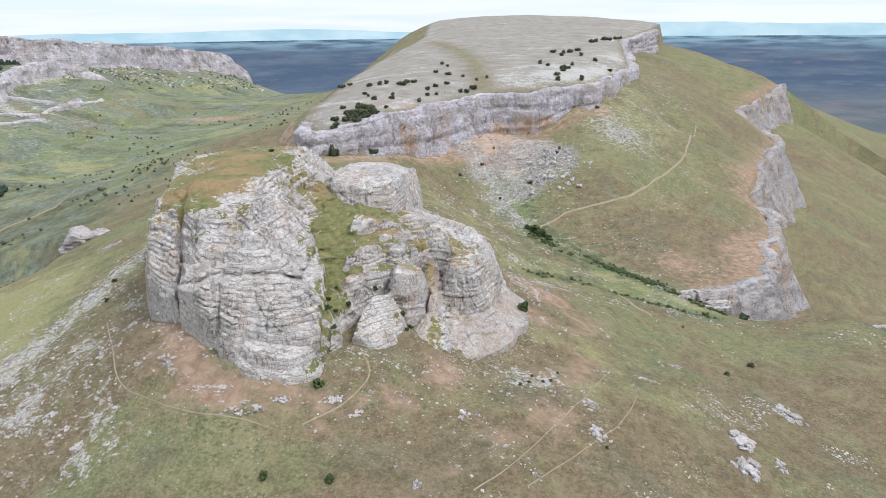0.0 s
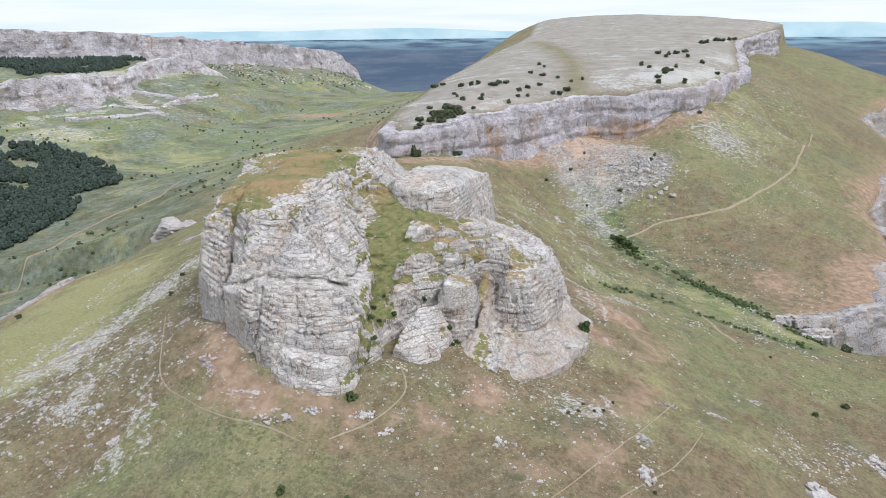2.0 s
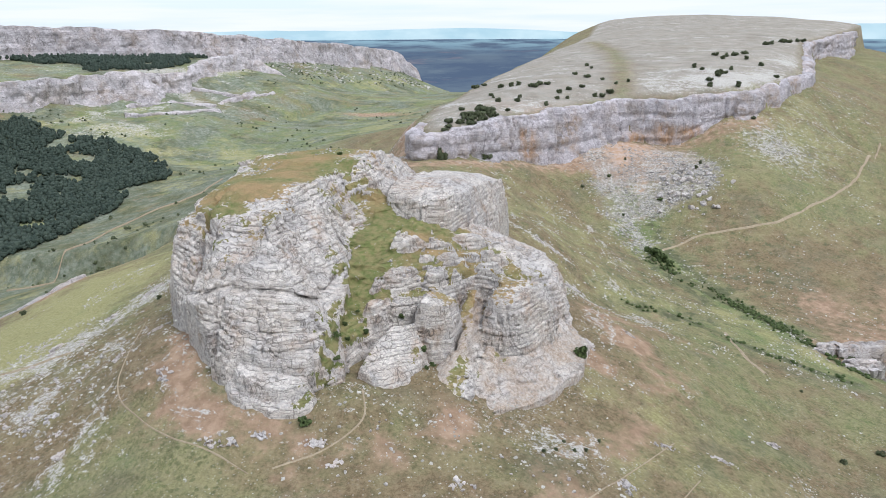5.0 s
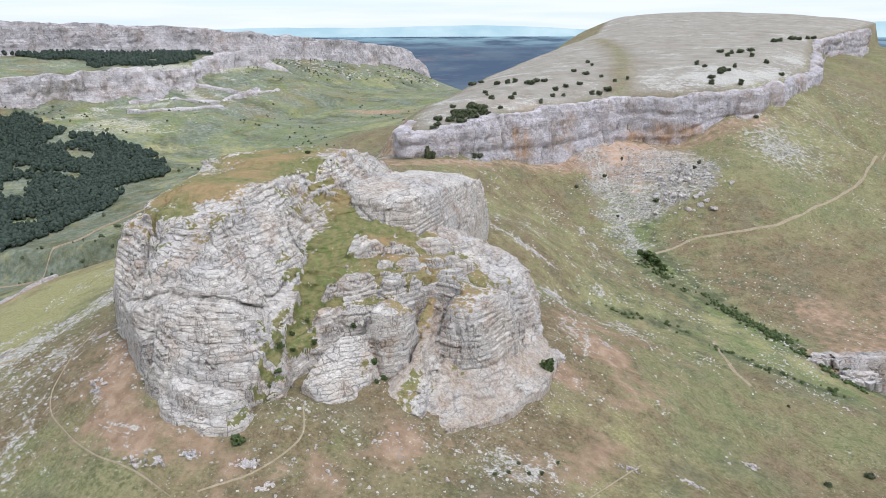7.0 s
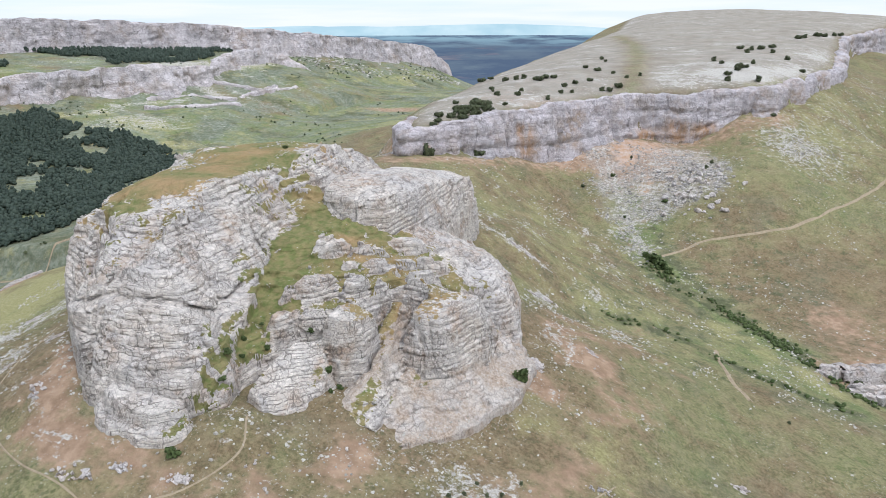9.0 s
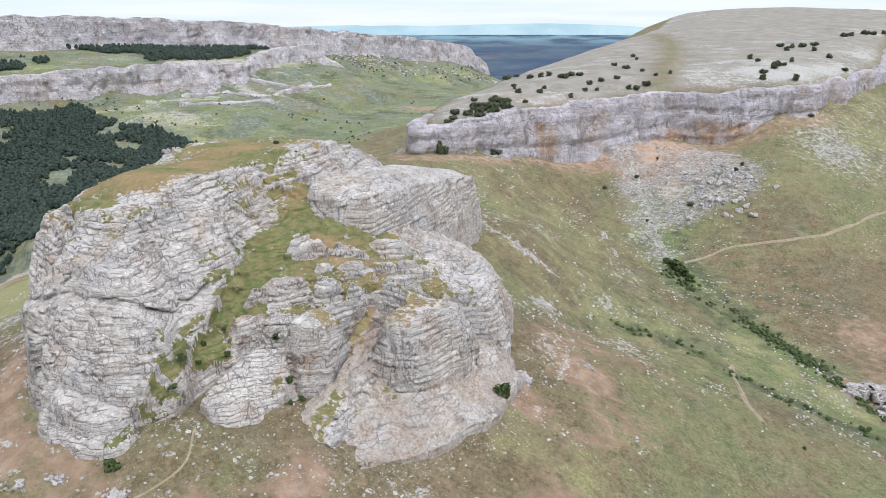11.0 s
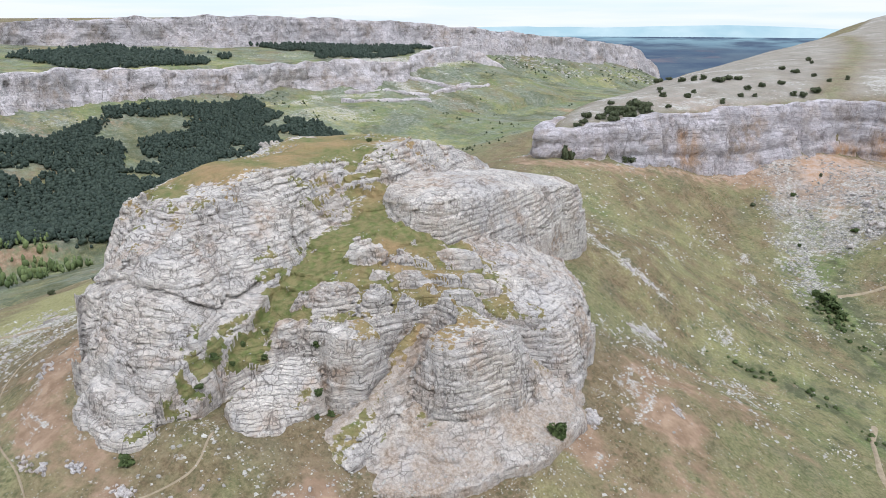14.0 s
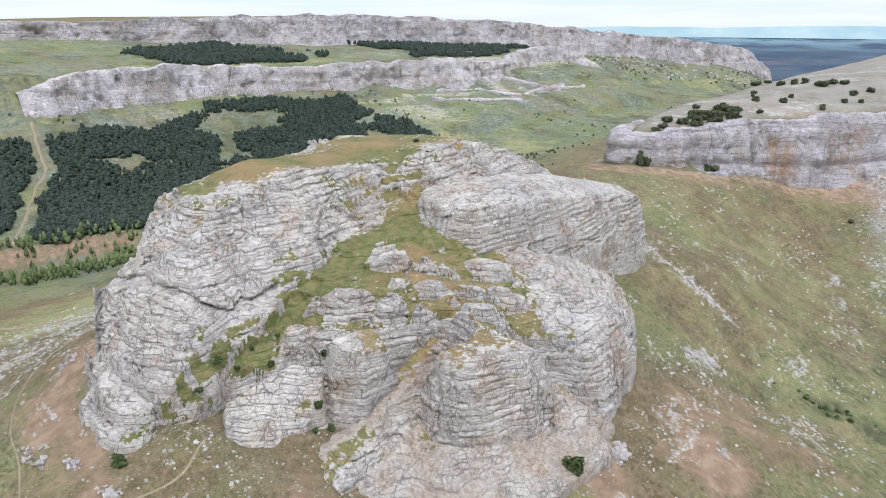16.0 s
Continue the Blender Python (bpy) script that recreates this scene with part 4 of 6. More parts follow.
def terrace_rocks(X, Y):
    h = 0.0
    for x, y, a, c, turn, tall in TERRACE_ROCKS:
        t = radians(turn)
        u, v = ((X - x) * math.cos(t) + (Y - y) * math.sin(t)) / a, (-(X - x) * math.sin(t) + (Y - y) * math.cos(t)) / c
        h = np.maximum(h, tall * np.exp(-np.clip(u * u + v * v, 0, 20) ** 2.5))
    return h


def stepped(h, X, Y, rise, amount):
    """Benches in a slope: treads and risers that follow the beds and fade in and out."""
    level = (h + 1.4 * vnoise(X / 9, Y / 9, 0, 224) + 0.05 * X - 0.05 * Y) / rise
    whole = np.floor(level)
    part_up = level - whole
    bench = smooth(0.3, 0.8, part_up) - part_up
    fade = amount * np.clip(0.65 + 0.7 * vnoise(X / 7, Y / 7, whole * 3.3, 225), 0, 1)
    return np.where(h > 0, h + rise * bench * fade, h)


def masses(X, Y):
    """Heights of the crag's rock masses, one array each."""
    w = 0.9 * fbm(X / 8, Y / 8, 0, 3, 200)
    v = 0.9 * fbm(X / 8, Y / 8, 5.5, 3, 210)
    X, Y = X + w, Y + v
    # the tower: flat-bedded top, sheer west side, front and east side lying back in steps
    top = np.interp(Y, [140, 149, 158, 166, 178, 190, 201, 213, 222, 230, 247, 258], [50.5, 52, 54.2, 55.8, 54.8, 55, 57.4, 56, 53.8, 51.6, 45, 40]) - 0.02 * (X + 50)
    top = top - 0.2 * np.clip(-57 - X, 0, 40) - 0.3 * np.clip(-59 - X, 0, 40) * smooth(176, 160, Y)
    top = top - 1.6 * np.exp(-(off_line([(-36, 188), (-44, 194), (-52, 199)], X, Y) / 3.5) ** 2)
    side = mass(X, Y, TOWER, 26, top, 3.4 + 6 * smooth(205, 240, Y), 2.6)
    lean = 20 + 11 * smooth(-53, -44, X) + 7 * smooth(-42, -36, X)
    u = np.clip(inside(FRONT, X, Y) / lean, 0, 1)
    face = np.where(u > 0, 28 + 27.5 * (1 - (1 - u) ** 1.7), -50) - 2.0 * blob(X, Y, -43, 145, 5)
    gully = np.interp(Y, [126, 131, 136, 145, 150, 162, 175, 180, 192, 200, 207, 215, 228], [26.5, 30, 31.8, 33.9, 36.9, 41.6, 45, 45.8, 46, 43.5, 41, 37, 33])
    wall = np.interp(Y, [126, 131, 136, 140, 150, 160, 172, 182, 190, 200, 222, 240, 256], [-17.5, -20.5, -22.6, -24.6, -27.6, -30.5, -33.5, -36.5, -37, -33, -27, -30, -40])
    east = gully + 2.5 * smooth(183, 190, Y) + 1.05 * (wall - X)
    east = np.where(X < wall, east, -50)
    tower = stepped(np.minimum(np.minimum(side, face), np.maximum(east, -50)), X, Y, 2.6, 0.32)
    tower = np.minimum(tower, top + 0.4)
    knob = mass(X, Y, KNOB, 31, np.interp(Y, [178, 186, 200, 222, 241, 247], [48.3, 51, 51.3, 48.8, 44.6, 42]) - 0.34 * np.clip(X + 18, 0, 20), 3.6, 2.2)
    apron = stepped(mass(X, Y, APRON, 21.2, 29.8 + 0.0 * X, 18 - 9 * smooth(165, 180, Y), 1.1) - 1.1 * np.exp(-(off_line([(-2.5, 157), (-3, 146), (-4, 136)], X, Y) / 1.6) ** 2) - 0.8 * np.exp(-(off_line([(4, 152), (3.5, 143), (2, 136)], X, Y) / 1.2) ** 2), X, Y, 1.2, 0.45)
    z = gully - (0.12 + 0.24 * smooth(158, 178, Y)) * np.clip(X + 22, 0, 40) + 3.2 * blob(X, Y, -35, 189, 6, 6) - 0.5 * np.clip(X - 7, 0, 30)
    z = z + 0.7 * fbm(X / 5, Y / 5, 0, 3, 215)
    z = z - 5.5 * np.exp(-(off_line([(19, 176), (11, 174), (5, 171)], X, Y) / 2.4) ** 2)
    z = z + terrace_rocks(X, Y)
    plateau = stepped(mass(X, Y, PLATEAU, 23.5, z, 4.5, 2.3), X, Y, 1.9, 0.6)
    ramp = mass(X, Y, RAMP, 22, np.interp(Y, [136, 142, 150, 160, 164], [24.6, 26.4, 30.6, 36.6, 38]) + 0.4 * fbm(X / 3, Y / 3, 0, 3, 216), 5.0, 1.6)
    plateau = np.maximum(plateau, ramp)
    buttress = stepped(mass(X, Y, BUTTRESS, 28, 37.4 + 0.1 * (Y - 160) - 0.25 * np.clip(X - 7, 0, 9), 4.2, 2.3), X, Y, 2.2, 0.6)
    slab = mass(X, Y, SLAB, 25.5, 29.9 + 0.5 * (Y - 134.6) - 0.62 * np.clip(X + 16, -1.5, 9), 1.6, 3.0)
    pillar = mass(X, Y, PILLAR, 30, 37.9 - 0.15 * (X + 9), 2.0, 3.0)
    g = land(X, Y)
    rough = 0.5 * vnoise(X / 2.5, Y / 2.5, 0, 217) + 0.25 * vnoise(X / 1.1, Y / 1.1, 0, 219)
    ledge = np.full(X.shape, -50.0)
    for poly, tall in zip(SHELVES, (1.5, 3.0)):
        ledge = np.maximum(ledge, mass(X + 0.9 * rough, Y + 0.9 * rough, poly, g - 1, g + tall + 0.4 * rough, 0.8, 2.5))
    return [tower, knob, apron, plateau, buttress, slab, pillar, ledge]


STEP = 0.29
cx, cy, cz = np.arange(-84, 24, STEP, dtype=np.float32), np.arange(111, 262, STEP, dtype=np.float32), np.arange(15, 60, STEP, dtype=np.float32)
CX, CY = np.meshgrid(cx, cy, indexing="ij")
kinds = np.stack(masses(CX.astype(float), CY.astype(float)))
H = np.maximum(kinds.max(0), land(CX, CY) - 3)
gx, gy = np.gradient(H, STEP)
soft = np.sqrt(1 + np.minimum(gx * gx + gy * gy, np.where(kinds.argmax(0) == 7, 4.0, 40)))
F = ((cz[None, None, :] - H[:, :, None]) / soft[:, :, None]).astype(np.float32)
near = np.abs(F) < 3.6
ix, iy, iz = np.nonzero(near)
x, y, z = cx[ix], cy[iy], cz[iz]
calm = np.choose(kinds.argmax(0), [1.0, 0.9, 0.65, 0.95, 1.0, 0.6, 0.85, 0.8]).astype(np.float32)
steep = (np.clip((soft[ix, iy] - 1.03) / 0.45, 0.15, 1) * calm[ix, iy]).astype(np.float32)
BED = 1.0
dip = bedding(x, y, z)
layer = np.floor(dip / BED)
edge = dip / BED - layer
d = 0.9 * fbm(x / 11, y / 11, z / 12, 3, 230) * steep + 0.12 * fbm(x / 1.8, y / 1.8, z / 1.2, 3, 240) * np.clip(steep + 0.2, 0, 1)
d = d + 0.34 * vnoise(layer * 7.7 + 0.5, x / 9, y / 9, 250) * steep
d = d - 0.46 * np.exp(-(np.minimum(edge, 1 - edge) / 0.16) ** 2) * steep * np.clip(0.6 + 0.8 * vnoise(x / 5, y / 5, z / 2, 255), 0, 1)
bx = x / 2.6 + 0.35 * vnoise(x / 3, y / 3, z / 5, 280) + 0.37 * layer
by = y / 2.6 + 0.35 * vnoise(x / 3, y / 3, z / 5, 281) + 0.61 * layer
fx, fy = np.floor(bx), np.floor(by)
lump = lattice(272)[fx.astype(np.int32) & 31, fy.astype(np.int32) & 31, layer.astype(np.int32) & 31]
gap = np.minimum(np.minimum(bx - fx, 1 - bx + fx), np.minimum(by - fy, 1 - by + fy))
d = d + (0.2 * lump - 0.36 * np.exp(-(gap * 2.6 / 0.2) ** 2) * (lump > -0.3)) * steep
d = d - 0.9 * np.exp(-(vnoise(x / 10, y / 10, z / 30, 260) / 0.035) ** 2) * steep
d = d - 0.6 * np.exp(-(vnoise(x / 11, y / 11, z / 9 + 0.1 * x, 262) / 0.03) ** 2) * steep
brow = 40.5 + 2.2 * vnoise(x / 9, y / 9, 0, 276) - 0.1 * (x + 40) - z
place = ((x < -25) & (x > -55) & (y < 152) & (kinds.argmax(0)[ix, iy] == 0)).astype(np.float32)
d = d + place * (1.4 * smooth(-0.2, 0.5, brow) - 1.3 * np.exp(-(brow / 0.45) ** 2))
for cleft, wide, depth in (([(-61, 164), (-58, 150), (-55.5, 138), (-54.5, 128)], 0.7, 2.6), ([(-46, 140), (-45, 126)], 0.5, 1.2), ([(-22, 196), (-20.5, 176)], 0.4, 1.0), ([(-8, 226), (-2, 222)], 0.9, 2.2)):
    d = d - depth * np.exp(-(off_line(cleft, x + 0.5 * vnoise(x / 2, y / 2, z / 3, 275), y) / wide) ** 2) * np.clip(steep, 0.3, 1)
F[near] -= d.astype(np.float32)
del ix, iy, iz, x, y, z, bx, by, fx, fy, gap, lump, layer, edge, dip, steep


def nets(F, ox, oy, oz, step):
    """Surface of the zero level of a grid of values: one point a cell, one quad an edge that crosses."""
    S = F < 0
    c = np.zeros(tuple(np.array(F.shape) - 1), np.int8)
    for i in (0, 1):
        for j in (0, 1):
            for k in (0, 1):
                c += S[i:F.shape[0] - 1 + i, j:F.shape[1] - 1 + j, k:F.shape[2] - 1 + k]
    cells = np.nonzero((c > 0) & (c < 8))
    number = np.full(c.shape, -1, np.int32)
    number[cells] = np.arange(len(cells[0]))
    total, count = np.zeros((len(cells[0]), 3)), np.zeros(len(cells[0]))
    corners = [(i, j, k) for i in (0, 1) for j in (0, 1) for k in (0, 1)]
    for a in corners:
        for axis in range(3):
            if a[axis]:
                continue
            b = list(a)
            b[axis] = 1
            fa = F[cells[0] + a[0], cells[1] + a[1], cells[2] + a[2]]
            fb = F[cells[0] + b[0], cells[1] + b[1], cells[2] + b[2]]
            hit = (fa < 0) != (fb < 0)
            t = np.where(hit, fa / np.where(hit, fa - fb, 1), 0)
            at = np.array(a, float)[None] + np.zeros((len(t), 3))
            at[:, axis] += t
            total += at * hit[:, None]
            count += hit
    P = np.stack(cells, -1) + total / count[:, None]
    quads = []
    for axis in range(3):
        a, b = [(1, 2), (2, 0), (0, 1)][axis]
        sl = [slice(1, -1)] * 3
        lo, hi = list(sl), list(sl)
        lo[axis], hi[axis] = slice(0, -1), slice(1, None)
        s0, s1 = S[tuple(lo)], S[tuple(hi)]
        e = list(np.nonzero(s0 != s1))
        rising = s0[tuple(e)]
        for q in range(3):
            if q != axis:
                e[q] = e[q] + 1
        def at(da, db):
            i = [e[0], e[1], e[2]]
            i[a] = i[a] - da
            i[b] = i[b] - db
            return number[i[0], i[1], i[2]]
        q = np.stack([at(1, 1), at(0, 1), at(0, 0), at(1, 0)], -1)
        q[~rising] = q[~rising][:, ::-1]
        quads.append(q)
    return P * step + np.array([ox, oy, oz]), np.concatenate(quads)


V, Q = nets(F, cx[0], cy[0], cz[0], STEP)
deep = V[:, 2] < land(V[:, 0], V[:, 1]) - 0.8
Q = Q[~deep[Q].all(1)]
ci = np.clip(np.round((V[:, :2] - [cx[0], cy[0]]) / STEP).astype(int), 0, [len(cx) - 1, len(cy) - 1])
flatness = 1 / np.sqrt(1 + np.minimum(gx * gx + gy * gy, 40))[ci[:, 0], ci[:, 1]]
bed = bedding(V[:, 0], V[:, 1], V[:, 2]) / BED
gullyness = np.interp(V[:, 1], [126, 131, 150, 178, 190], [-22, -21.5, -24.5, -25, -28])
turf = smooth(0.52, 0.78, flatness)
turf *= np.clip(1.6 * blob(V[:, 0], V[:, 1], -57, 180, 13, 30) + 1.4 * np.exp(-((V[:, 0] - gullyness) / (3.6 + 2.4 * smooth(145, 160, V[:, 1]))) ** 2) * (V[:, 1] < 192) + 1.15 * blob(V[:, 0], V[:, 1], -9, 169, 14, 18)
                + 1.3 * blob(V[:, 0], V[:, 1], -39, 191, 6, 5) + 0.5 * blob(V[:, 0], V[:, 1], -55, 215, 14, 10), 0, 1)
turf *= 1 - smooth(0.25, 0.8, terrace_rocks(V[:, 0], V[:, 1]))
turf = np.maximum(turf, smooth(0.45, 0.7, flatness) * (0.8 * blob(V[:, 0], V[:, 1], -9, 141, 3.5, 3) + 0.7 * blob(V[:, 0], V[:, 1], -2.5, 141, 1.8, 6)))
turf = np.clip(turf + 0.35 * fbm(V[:, 0] / 4, V[:, 1] / 4, 0, 3, 285) * (turf > 0.1), 0, 1)
low = smooth(3.2, 0.3, V[:, 2] - land(V[:, 0], V[:, 1])) * (kinds.argmax(0)[ci[:, 0], ci[:, 1]] == 2) * np.clip(0.4 + fbm(V[:, 0] / 3, V[:, 1] / 3, 0, 3, 286), 0, 1)
dry = np.clip(0.45 + 0.9 * fbm(V[:, 0] / 9, V[:, 1] / 9, 0, 3, 280) - 0.75 * np.exp(-((V[:, 0] - gullyness) / 5) ** 2) + 0.3 * blob(V[:, 0], V[:, 1], -52, 165, 10, 14), 0, 1)
kind = kinds.argmax(0)[ci[:, 0], ci[:, 1]]
turf = np.where(kind == 1, 0.2 * turf, turf)
earthy = smooth(0.5, 1.0, np.where(kind == 2, 0.8, 0.0) + 0.5 * fbm(V[:, 0] / 5, V[:, 1] / 5, V[:, 2] / 5, 4, 288))
earthy = np.maximum(earthy, 0.85 * np.exp(-(off_line([(-2.5, 158), (-3.5, 150), (-5, 142), (-6, 134)], V[:, 0] + 1.0 * vnoise(V[:, 0] / 2, V[:, 1] / 2, 0, 289), V[:, 1]) / 2.6) ** 2) * (kind != 6) * (kind != 4))
earthy = np.clip(np.maximum(earthy, 1.1 * low), 0, 1)
crag = tagged(new("crag"), "grey bedded limestone crag with grassy ledges on a hilltop", "rock outcrop")
crag.location = (-25, 175, float(land(-25, 175)))
main = kinds.argmax(0)
for _ in range(3):
    count = np.stack([sum(np.roll(np.roll(main == k, i, 0), j, 1).astype(np.int8) for i in (-4, -2, 0, 2, 4) for j in (-4, -2, 0, 2, 4)) for k in range(len(kinds))])
    main = count.argmax(0)
face_kind = main[ci[:, 0], ci[:, 1]][Q[:, 0]]
for k, label in enumerate(("tower", "knob", "apron", "terrace", "buttress", "leaning_slab", "pillar", "ledge")):
    f = Q[face_kind == k]
    used, index = np.unique(f, return_inverse=True)
    me = mesh_from(label, V[used] - np.array(crag.location), index.reshape(-1, 4), LIMESTONE, attributes={"turf": turf[used], "dry": dry[used], "bed": bed[used], "earthy": earthy[used]})
    part(label, me, crag)
TOP_OF_CRAG = H
del F, near


def stand(x, y):
    """Height on which a thing stands: the crag's where it is, else the ground's."""
    g = float(land(x, y))
    i, j = int(round((x - cx[0]) / STEP)), int(round((y - cy[0]) / STEP))
    if 0 <= i < len(cx) and 0 <= j < len(cy):
        return max(g, float(TOP_OF_CRAG[i, j]))
    return g


def stands(X, Y):
    g = land(X, Y)
    i, j = np.round((X - cx[0]) / STEP).astype(int), np.round((Y - cy[0]) / STEP).astype(int)
    ok = (i >= 0) & (i < len(cx)) & (j >= 0) & (j < len(cy))
    g[ok] = np.maximum(g[ok], TOP_OF_CRAG[i[ok], j[ok]])
    return g


# ---- paths ----
def path(name, line, width, label, lift=0.12):
    p = resample([(x, y) for x, y in line], 1.0)
    tan = np.gradient(p, axis=0)
    tan /= np.linalg.norm(tan, axis=1)[:, None]
    run = np.arange(len(p))
    rows = []
    for k in (-1, -0.5, 0, 0.5, 1):
        off = k * width / 2 * (1 + 0.35 * vnoise(run / 5, k * 4 + 3, 0, 300)) + 0.4 * width * vnoise(run / 9, 2.5, 0, 301)
        X, Y = p[:, 0] - tan[:, 1] * off, p[:, 1] + tan[:, 0] * off
        rows.append(np.stack([X, Y, land(X, Y) + lift * (1.3 - abs(k) * 1.6)], -1))
    V = np.stack(rows)
    return tagged(new(name, mesh_from(name, V.reshape(-1, 3), grid_faces(*V.shape[:2])[:, ::-1], DIRT)), label, "path", kind="structure")


path("dirt_track", TRACK, 1.3, "pale dirt track across the hillside", 0.4)
path("footpath", [(-81, 157), (-70, 136), (-64, 125), (-56, 119), (-47, 115), (-38, 113), (-29, 110)], 0.32, "narrow trodden footpath round the foot of the crag")
path("footpath", [(4, 98), (12, 106), (23, 122), (31, 136), (38, 150)], 0.3, "narrow trodden footpath in dry grass")
path("footpath", [(13, 100), (27, 114), (36, 127), (42, 140)], 0.28, "narrow trodden footpath in dry grass")
path("footpath", [(-26, 112), (-20, 117), (-15, 124), (-17, 130)], 0.4, "narrow trodden footpath up to the crag")
path("footpath", [(60, 243), (60, 232), (61, 222), (65, 208)], 1.4, "pale worn footpath above the stream", 0.3)
path("footpath", [(-130, 134), (-116, 140), (-105, 143), (-95, 148)], 0.6, "pale stony footpath along the slope", 0.3)
path("valley_track", [(-267, 294), (-264, 352), (-268, 404), (-250, 440), (-256, 483)], 0.8, "dirt track along the valley slope", 0.8)


# ---- loose rock ----
def rock_mesh(name, seed, sub=2, size=(1, 1, 1), beds=0.0, material=None):
    bm = bmesh.new()
    bmesh.ops.create_icosphere(bm, subdivisions=sub, radius=1.0)
    P = np.array([v.co for v in bm.verts])
    rng = np.random.RandomState(seed)
    for _ in range(9):
        w = rng.randn(3)
        w /= np.linalg.norm(w)
        over = np.clip(P @ w - rng.uniform(0.55, 0.8), 0, None)
        P -= over[:, None] * w
    P *= (1 + 0.22 * fbm(P[:, 0] * 1.3 + seed, P[:, 1] * 1.3, P[:, 2] * 1.3, 3, 310))[:, None]
    P *= np.array(size)
    if beds:
        lay = np.floor(P[:, 2] / beds)
        P[:, :2] *= (1 + 0.14 * vnoise(lay * 3.3 + seed, 0.5, 0, 312))[:, None]
        r = np.hypot(P[:, 0], P[:, 1])[:, None] + 0.01
        P[:, :2] += P[:, :2] / r * (0.5 * fbm(P[:, 0] / 1.5, P[:, 1] / 1.5, P[:, 2] / 1.2 + seed, 3, 314) - 0.3 * np.exp(-(vnoise(P[:, 0] / 1.4, P[:, 1] / 1.4, seed, 316) / 0.1) ** 2))[:, None]
    for v, p in zip(bm.verts, P):
        v.co = p
    me = bpy.data.meshes.new(name)
    bm.to_mesh(me)
    bm.free()
    layer = me.attributes.new("bed", "FLOAT", "POINT")
    layer.data.foreach_set("value", (P[:, 2] / 0.5).astype(np.float32))
    me.materials.append(material or STONE)
    if sub > 2:
        me.polygons.foreach_set("use_smooth", np.full(len(me.polygons), True))
    return me


def outcrop_blocks(seed, sx, sy, sz):
    """The angular blocks of a low broken outcrop."""
    r = np.random.RandomState(seed)
    bm = bmesh.new()
    bmesh.ops.create_icosphere(bm, subdivisions=2, radius=1.0)
    ball = np.array([v.co for v in bm.verts])
    tri = np.array([[v.index for v in f.verts] for f in bm.faces])
    bm.free()
    blocks = []
    thin = min(sx, sy)
    for k in range(int(np.clip(12 + 2.6 * sx * sy / thin, 14, 32))):
        P = ball.copy()
        for _ in range(9):
            w = r.randn(3) * (1, 1, 0.5)
            w /= np.linalg.norm(w)
            P -= np.clip(P @ w - r.uniform(0.3, 0.62), 0, None)[:, None] * w
        P[:, 2] = np.clip(P[:, 2], -0.45, 0.35)
        P = P / np.abs(P).max(0)
        P *= 1 + 0.1 * fbm(P[:, 0] * 2 + k, P[:, 1] * 2, P[:, 2] * 2, 3, 318)[:, None]
        a, q = r.uniform(0, 6.28), r.uniform(0, 1) ** 0.6
        size = thin * r.uniform(0.16, 0.5) * (1.15 - 0.55 * q)
        t = r.normal(0, 0.3)
        X, Y = P[:, 0] * size * r.uniform(0.9, 1.7) * (1 if sx >= sy else 0.8), P[:, 1] * size * (1 if sx >= sy else 1.6)
        P = np.stack([X * math.cos(t) - Y * math.sin(t) + q * sx * 0.9 * math.cos(a), X * math.sin(t) + Y * math.cos(t) + q * sy * 0.9 * math.sin(a), P[:, 2] * sz * r.uniform(0.45, 0.9) * (1.1 - 0.5 * q)], -1)
        blocks.append(mesh_from("rock_block", P, tri, BARE, False, {"bed": P[:, 2] / 0.5}))
    return blocks


BARE = limestone("boulder_limestone", 0.6, -0.1, pale=0.95)
rng = np.random.RandomState(7)
